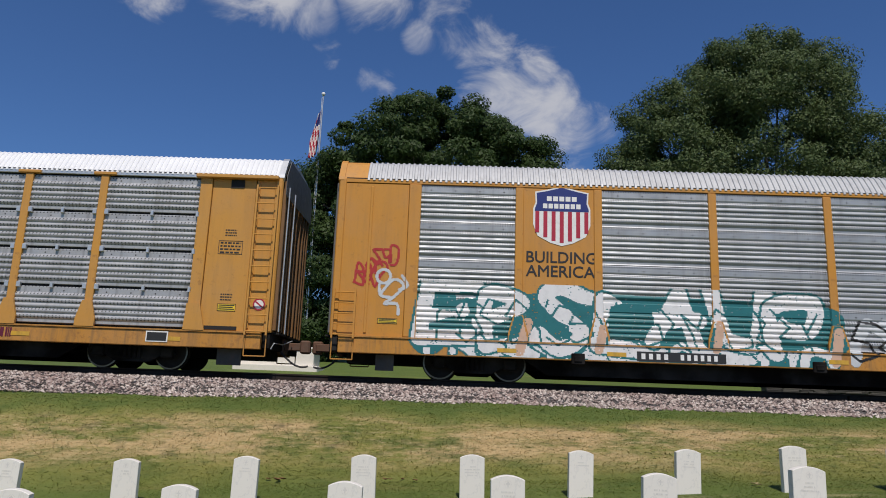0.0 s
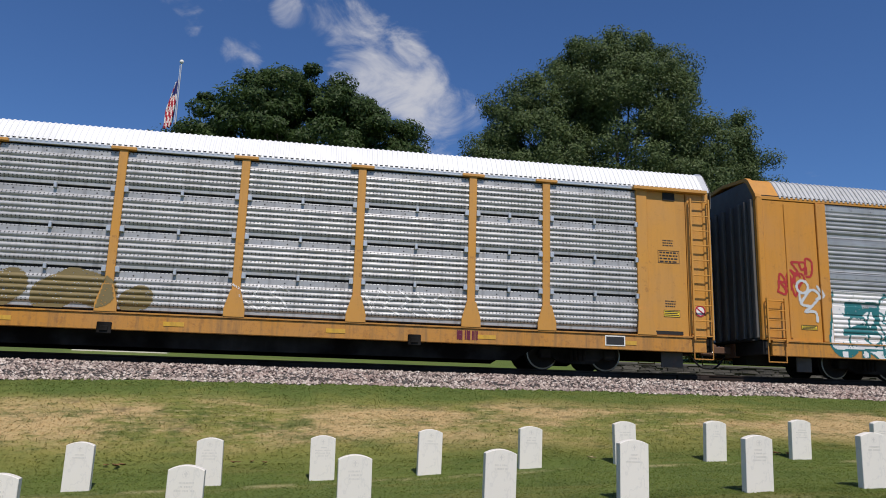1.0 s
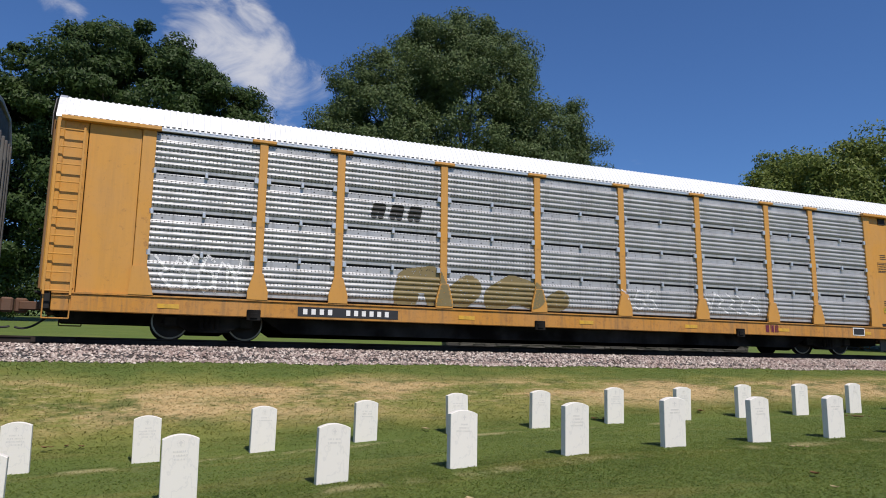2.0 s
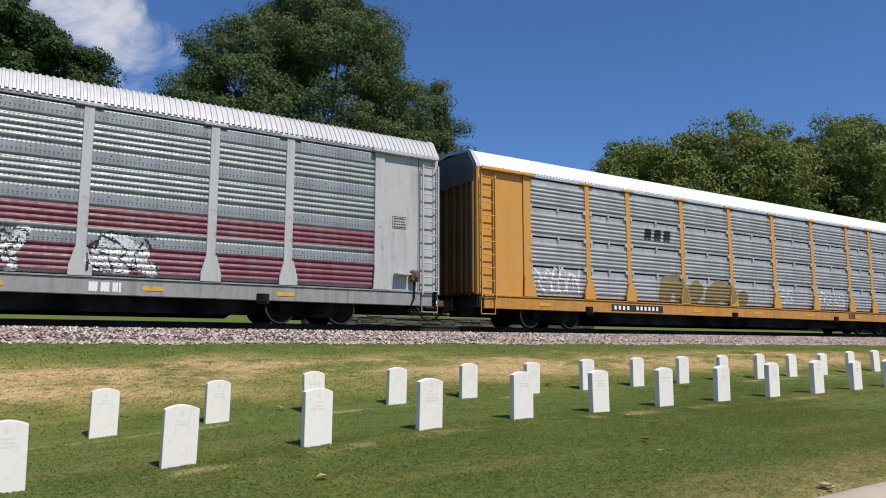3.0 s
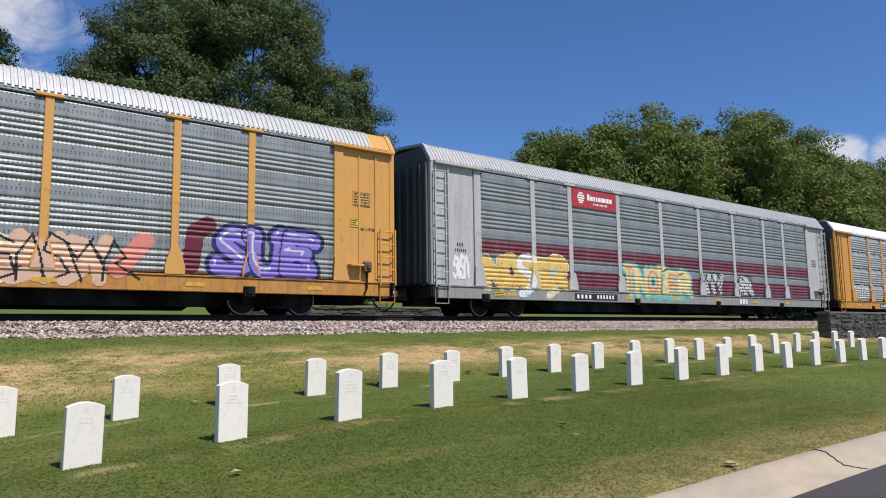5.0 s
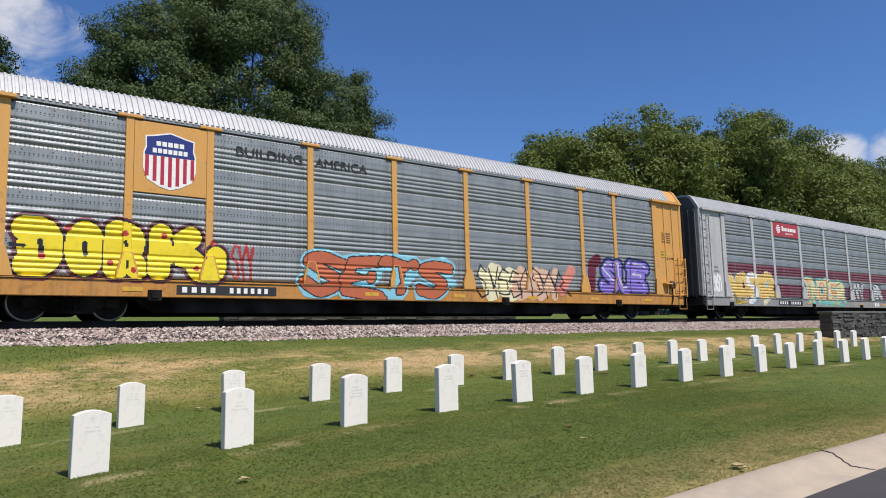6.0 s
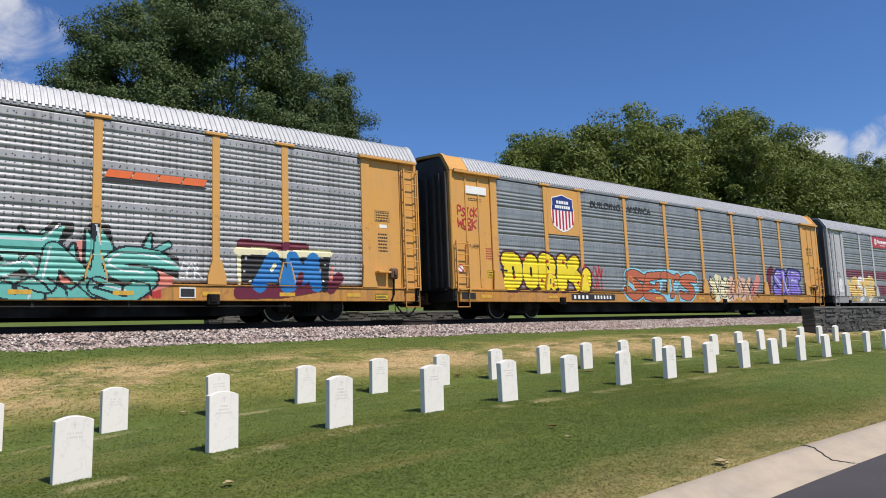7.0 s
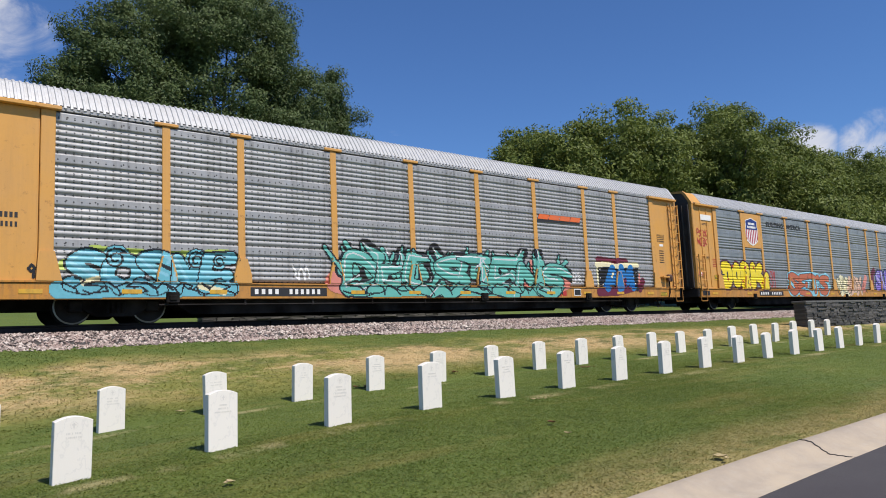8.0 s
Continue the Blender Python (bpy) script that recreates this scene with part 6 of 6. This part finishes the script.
    spray(car, st, [("pale", thick(scrawl(1.55, 3.1, 1.1, 1.8, 3, 9), 0.14)), ("black", [(p, 0.028) for p in scrawl(1.4, 3.2, 1.02, 1.88, 4, 9) + [[(1.3, 1.0), (1.35, 1.9), (2.2, 2.0), (3.2, 1.85), (3.3, 1.1)]]])], 1.1, 3.5, 0.97, 2.1, "black outlined grey throw-up", frayed=0.25)
    spray(car, st, [("pale", thick(scrawl(4.6, 5.75, 1.1, 1.75, 2, 10), 0.16)), ("black", [(p, 0.028) for p in scrawl(4.5, 5.85, 1.0, 1.85, 3, 10) + [[(4.4, 1.0), (4.4, 1.6), (4.8, 1.95), (5.9, 1.9), (6.0, 1.1)]]])], 4.25, 6.15, 0.97, 2.05, "black outlined white throw-up", frayed=0.2)
    spray(car, st, [("white", thick(scrawl(-12.7, -12.1, 1.2, 1.9, 4, 55), 0.045))], -12.85, -12.0, 1.0, 2.05, "white spray tag", cell=0.02)
    spray(car, st, [("white", thick(blocks(3, 4.42, 5.15, 0.62, 0.80), 0.024))], 4.3, 5.3, 0.57, 0.87, "plain white owner's mark", name="owner_mark", cell=0.015)


def wagon_yellow_letters():
    st = dict(sheet="banded", ridges=(4, 0.54, 0.026), steel="galv_c", paint="ochre", sill="sill_yellow", post_w=0.19, caps=True, roof="roof_galv", roof_end=0.7, ribs=(0.30, 0.62), end="endgrey", hoop="ochre", ladder_top=(2.5, 2.5))
    car = wagon(st, "yellow autorack wagon with a shield plate and bright bubble graffiti", -75.75)
    part("shield_plate", box(bmesh.new(), -8.94, -7.19, -FACE - 0.03, -FACE + 0.0, 3.02, 4.76, 0.006), M["ochre"], car, "yellow plate behind the shield")
    shield(car, -8.10, 3.16, 1.20, 1.36, -FACE - 0.036)
    lettering("BUILDING", 0.36, -6.43, 4.24, M["ink"], car, -FACE - 0.016, "black slogan letters", width=1.90)
    lettering("AMERICA", 0.36, -4.10, 4.24, M["ink"], car, -FACE - 0.016, "black slogan letters", width=1.72)
    reflectors(car, -12.2, 3.3, 8, (-7.89, -5.29))
    sill_fittings(car, (-8.4, 3.0, 9.0))
    mark_panel(car, -7.89, -5.29, 0.60, 0.83, 4, 6, 0.46)
    lettering("AF-1978", 0.13, -12.95, 2.34, M["ink"], car, -FACE - 0.034, width=0.52)
    part("paper_label", box(bmesh.new(), -12.93, -12.0, -FACE - 0.036, -FACE - 0.003, 4.14, 4.40), M["white"], car, "white paint-out patch")
    stencil(car, -12.8, 3.9, 0.6, 0.12, 2, 21)
    stencil(car, 12.15, 3.13, 0.57, 0.4, 5, 22, frame=True)
    lettering("AF-1978", 0.13, 12.36, 2.42, M["ink"], car, -FACE - 0.006, width=0.52)
    sticker(car, 12.05, 2.5, 0.28, 0.24)
    sticker(car, -12.05, 1.34, 0.26, 0.24)
    handbrake(car, 12.55, st)
    warning_disc(car, -13.25, 1.62, -FACE - 0.006)
    stencil(car, -12.1, 1.95, 0.36, 0.42, 5, 23, material="red_ink")
    # the step opening is solid: its inner shade is a black box
    part("step_pocket", box(box(bmesh.new(), -13.35, -12.65, -FACE - 0.062, -FACE - 0.05, 0.57, 0.86, mi=1), -13.30, -12.70, -FACE - 0.068, -FACE - 0.063, 0.61, 0.82), [M["black"], M["sill_yellow"]], car, "framed black box as the shade of a step opening in the sill")
    ring = [(0.16 * math.cos(k / 12 * 6.2832), 0.36 * math.sin(k / 12 * 6.2832)) for k in range(13)]
    d = [[[(-10.82 + u * 1.2, 1.60 + v) for u, v in ring], [(-11.12, 1.98), (-10.85, 1.98)], [(-11.08, 1.2), (-10.85, 1.2)]], [[(-9.93 + u, 1.60 + v) for u, v in ring]],
         [[(-9.28, 1.2), (-9.26, 2.02)], flow([(-9.2, 2.02), (-8.92, 1.92), (-8.95, 1.62), (-9.15, 1.55)]), [(-9.0, 1.5), (-8.82, 1.2)]],
         [[(-8.3, 1.2), (-8.26, 2.02)], [(-7.55, 2.0), (-8.05, 1.62)], flow([(-7.95, 1.6), (-7.5, 1.45), (-7.3, 1.18), (-6.95, 1.2), (-6.9, 1.55)])]]
    flat = [p for g in d for p in g]
    cuts = [([(-11.4, 1.62), (-11.14, 1.6)], 0.04), ([(-10.83, 1.72), (-10.81, 1.5)], 0.055), ([(-9.94, 1.72), (-9.92, 1.48)], 0.055), ([(-9.08, 1.8), (-9.06, 1.72)], 0.045), ([(-9.05, 1.2), (-9.05, 1.35)], 0.03), ([(-8.0, 1.95), (-7.98, 1.8)], 0.03), ([(-8.0, 1.2), (-7.96, 1.35)], 0.03)]
    dots = [([(x, z), (x + 0.01, z)], 0.07) for x, z in ((-10.3, 2.05), (-9.1, 2.0), (-8.2, 2.0), (-9.4, 1.3), (-7.4, 1.25), (-10.8, 1.4), (-7.0, 1.9), (-8.9, 1.15))]
    spray(car, st, [("wine", thick(flat, 0.36)), ("black", thick(flat, 0.315))] + bubbles(d, 0.27, "yellow", "black", 0.026) + [("black", cuts), ("red", dots)],
          -11.9, -6.55, 0.60, 2.5, "bright yellow bubble lettering outlined in black")
    spray(car, st, [("red", thick(scrawl(-6.5, -5.9, 1.0, 1.9, 3, 91), 0.035))], -6.7, -5.6, 0.98, 2.1, "thin red spray tag", cell=0.022, frayed=0.1)
    letters = glyphs("SETS", -4.4, 0.5, 0.78, 1.7, 12, 0.28, 0.12, 0.1, 0.3)
    o = [p for g in letters for p in g]
    spray(car, st, [("sky", [([(-4.4, 1.0), (-3.9, 1.6)], 0.16), ([(-2.9, 1.2), (-2.4, 1.7)], 0.18), ([(-1.2, 1.0), (-0.6, 1.6)], 0.2), ([(0.2, 1.3), (0.8, 1.1)], 0.14)]), ("sky", thick(o, 0.26))] + bubbles(letters, 0.16, "orange", "black", 0.035, sharp=True),
          -4.9, 1.1, 0.56, 2.05, "rust-orange lettering with pale blue gaps")
    c = scrawl(2.0, 5.6, 0.75, 1.6, 7, 41)
    spray(car, st, [("cream", thick(c[:3], 0.20)), ("blush", [(p, 0.16) for p in c[3:]]), ("salmon", [([(5.8, 1.0), (6.4, 1.7)], 0.22)]), ("black", [(p, 0.026) for p in scrawl(1.8, 6.2, 0.7, 1.7, 9, 42)])], 1.6, 6.8, 0.56, 2.0, "cream and pink piece outlined in black")
    s = glyphs("SUE", 8.2, 10.8, 1.08, 2.0, 8, 0.3, 0.05, 0.06, 0.15)
    spray(car, st, [("wine", [([(7.5, 1.2), (7.6, 2.0), (7.9, 2.2)], 0.22)]), ("navy", thick([p for g in s for p in g], 0.30))] + bubbles(s, 0.19, "purple", "navy", 0.045, "pale", 0.03), 7.2, 11.35, 0.93, 2.45, "violet lettering outlined in dark blue")
    spray(car, st, [("red", thick([p for g in glyphs("PSICK", -13.3, -12.45, 3.38, 3.66, 20, 0.2, 0.1, 0.08) + glyphs("WORK", -13.3, -12.5, 3.0, 3.26, 22, 0.2, 0.1, 0.1) for p in g] + scrawl(-13.1, -12.7, 2.86, 2.96, 2, 5), 0.022))], -13.5, -12.35, 2.9, 3.85, "red handwritten spray tag", cell=0.018)


def wagon_teal_letters():
    st = dict(sheet="banded", ridges=(5, 0.70, 0.050), steel="galv_d", paint="ochre", sill="sill_yellow", post_w=0.20, caps=True, roof="roof_galv", end="endgrey", hoop="roof_galv", ribs=(0.68,), ladder_top=(4.62, 4.62), conduit=True)
    car = wagon(st, "yellow autorack wagon with weathered sheets and long teal graffiti", -104.33)
    reflectors(car, -11.95, 2.1, 12, (-6.88, -4.59))
    sill_fittings(car, (-8.9, 1.5, 7.0))
    mark_panel(car, -6.88, -4.59, 0.60, 0.83, 4, 6, 0.44)
    y = -FACE - 0.022
    sg = part("sign_bar", prism(bmesh.new(), [(4.30, 3.31), (6.75, 3.35), (6.85, 3.40), (4.38, 3.40)], "y", y - 0.003, y + 0.02), M["ink"], car, "dark bar under an orange maker's mark")
    for i in range(4):
        o = 4.40 + i * 0.60
        part("sign_mark", prism(bmesh.new(), [(o, 3.42), (o + 0.57, 3.42), (o + 0.66, 3.60), (o + 0.09, 3.60)], "y", y - 0.007, y - 0.0035), M["brand_orange"], sg, "slanted orange block")
    bm = bmesh.new()
    for i in range(4):
        box(bm, -12.56 + i * 0.095, -12.50 + i * 0.095, -FACE - 0.005, -FACE - 0.001, 2.30, 2.42)
    part("mark_bars", bm, M["ink"], car, "short black maker's mark")
    character_bars(5, -12.62, 2.10, 0.44, 0.112, -FACE - 0.006, M["ink"], car, "row of short black bars")
    stencil(car, 12.01, 2.94, 0.5, 0.3, 4, 31, frame=True)
    stencil(car, 12.1, 2.0, 0.35, 0.6, 6, 32)
    part("paper_label", box(bmesh.new(), 12.15, 12.42, -FACE - 0.006, -FACE - 0.001, 2.74, 2.84), M["white"], car)
    sticker(car, 11.9, 0.60, 0.45, 0.16, -FACE - 0.062)
    handbrake(car, 12.55, st)
    part("tag_board", box(box(bmesh.new(), 6.15, 6.55, -FACE - 0.068, -FACE - 0.058, 0.60, 0.86, mi=1), 6.18, 6.52, -FACE - 0.074, -FACE - 0.069, 0.63, 0.83), [M["ink"], M["white"]], car, "small framed tag board")
    spray(car, st, [("red", thick(blocks(3, 4.92, 5.75, 0.62, 0.82), 0.034))], 4.8, 5.9, 0.57, 0.89, "plain dark red owner's mark", name="owner_mark", cell=0.015)
    swirl = glyphs("SOSME", -11.2, -7.4, 0.78, 1.5, 61, 0.12, 0.1, 0.08, 0.18)
    a = [p for g in swirl for p in g]
    curls = [[(cx + r * (1 - k / 26) * math.cos(0.6 + k * 0.55), 1.48 + r * (1 - k / 26) * math.sin(0.6 + k * 0.55)) for k in range(21)] for cx, r in ((-10.2, 0.26), (-8.3, 0.24), (-7.7, 0.18))]
    spray(car, st, [("lime", [([(-11.3, 1.3), (-10.7, 1.65), (-9.6, 1.6)], 0.12), ([(-8.9, 1.6), (-7.5, 1.7)], 0.10)]), ("black", taper(a, 0.2) + thick(curls, 0.09)), ("aqua", taper(a, 0.17) + thick(curls, 0.065)), ("aqua", [([(-11.4, 0.75), (-7.4, 0.8)], 0.2)])] + bubbles(swirl, 0.15, "aqua", "black", 0.03, "sky", 0.04, sharp=True) + [("cream", [([(-8.2, 0.85), (-7.6, 0.7)], 0.08), ([(-10.9, 0.9), (-10.6, 1.0)], 0.07)]), ("black", [(p, 0.022) for p in curls + scrawl(-11.3, -7.3, 0.66, 0.95, 9, 63)])], -11.9, -7.0, 0.55, 2.0, "pale blue swirling lettering")
    wild_style = glyphs("DHUSIENS", -4.0, 5.4, 0.82, 1.72, 65, 0.12, 0.16, 0.16, 0.75)
    b = [p for g in wild_style for p in g]
    rnd = random.Random(68)
    thorns = []
    for k in range(19):
        x = -4.1 + k * 0.52
        thorns.append([(x, rnd.uniform(1.15, 1.4)), (x + rnd.uniform(-0.55, 0.4), rnd.uniform(1.75, 2.2))])
    spikes = [[(-4.6, 2.0), (-4.0, 1.2), (-3.4, 1.0)], [(-3.9, 2.15), (-3.4, 1.5)], [(-1.6, 2.0), (-1.5, 1.3)], [(1.8, 2.1), (1.4, 1.5)], [(3.2, 2.0), (2.8, 1.4)], [(5.9, 1.9), (4.9, 1.3)], [(0.2, 1.95), (0.5, 1.3)], [(-2.6, 2.0), (-2.2, 1.2)]]
    spray(car, st, [("salmon", [([(-4.3, 1.0), (-3.5, 0.8)], 0.3), ([(3.6, 1.2), (4.0, 1.6)], 0.3), ([(1.9, 1.1), (2.2, 1.5)], 0.25), ([(5.5, 1.0), (5.8, 1.1)], 0.25), ([(-0.6, 1.6), (-0.3, 1.8)], 0.2)]), ("white", [([(-2.9, 1.8), (-2.5, 1.9)], 0.12), ([(4.4, 1.7), (4.7, 1.5)], 0.12)]),
                    ("black", thick(b, 0.24) + taper(thorns, 0.2, 0.05) + thick(spikes, 0.10)), ("mint", [([(-3.6, 0.72), (5.2, 0.74)], 0.14)])] + [("mint", taper(thorns, 0.16))] + outlined(spikes, 0.06, "mint", "black", 0.04) + bubbles(wild_style, 0.19, "mint", "black", 0.04, "pale", 0.022, sharp=True) + [
                    ("black", [(p, 0.026) for p in scrawl(-4.0, 5.5, 0.64, 1.05, 13, 66)])], -4.95, 6.15, 0.55, 2.3, "long mint-green spiky lettering outlined in black")
    m = word("AM", 8.25, 9.95, 0.95, 1.70, 3, 0.12, 0, 0.02)
    spray(car, st, [("wine", [([(7.8, 2.0), (8.6, 1.95), (9.6, 1.98)], 0.16), ([(7.7, 0.75), (8.9, 0.78), (10.3, 1.0)], 0.17), ([(10.4, 0.9), (10.7, 1.2)], 0.16)]), ("black", [([(7.75, 1.0), (7.75, 1.75), (10.35, 1.72), (10.35, 1.0)], 0), ([(10.2, 0.9), (10.3, 1.7)], 0.12)]),
                    ("cream", [([(7.65, 1.82), (8.4, 1.86), (8.9, 1.78), (9.5, 1.84), (10.4, 1.88)], 0.10), ([(7.7, 1.8), (7.72, 1.0)], 0.05)]), ("blue", thick(m, 0.19)), ("cream", [([(8.62, 1.36), (8.72, 1.5)], 0.05)]), ("wine", [([(9.42, 0.95), (9.5, 1.25)], 0.09)]),
                    ("white", [([(x, z), (x + 0.01, z)], 0.03) for x, z in ((7.9, 1.65), (7.85, 1.3), (8.0, 1.05), (10.1, 1.4), (10.25, 1.55), (10.2, 1.1))]), ("salmon", [([(10.5, 1.5), (10.45, 1.15)], 0.05)])],
          7.4, 10.9, 0.56, 2.2, "bright blue lettering on a black starry ground")
    spray(car, st, [("black", thick(word("902", -12.0, -11.5, 1.02, 1.3, 13, 0.3, 0, 0.05), 0.028))], -12.1, -11.4, 0.96, 1.4, "black hand-painted numeral", cell=0.016)
    spray(car, st, [("white", thick(scrawl(-5.6, -5.1, 1.05, 1.4, 3, 71), 0.026) + thick(scrawl(6.2, 6.7, 1.1, 1.45, 3, 72), 0.02))], -5.8, 6.9, 1.0, 1.55, "small white spray tags", cell=0.02)


wagon_with_shield()
wagon_dark_mark()
wagon_maroon()
wagon_yellow_letters()
wagon_teal_letters()


def along(t):
    return 14.93 * t + 0.0142 * (t - 4) ** 2


def motions():
    for car, x0 in CARS:
        walk(car, [(k * 0.5, pose(x0 + along(k * 0.5), TRACK_Y, RAIL_Z)) for k in range(17)])
    # the wheels roll on the rails
    for wheel, dx in WHEELS:
        walk(wheel, [(k / 30, pose(dx, 0, 0.42, 0, math.degrees(along(k / 30) / 0.42) % 360, 0)) for k in range(241)])


motions()
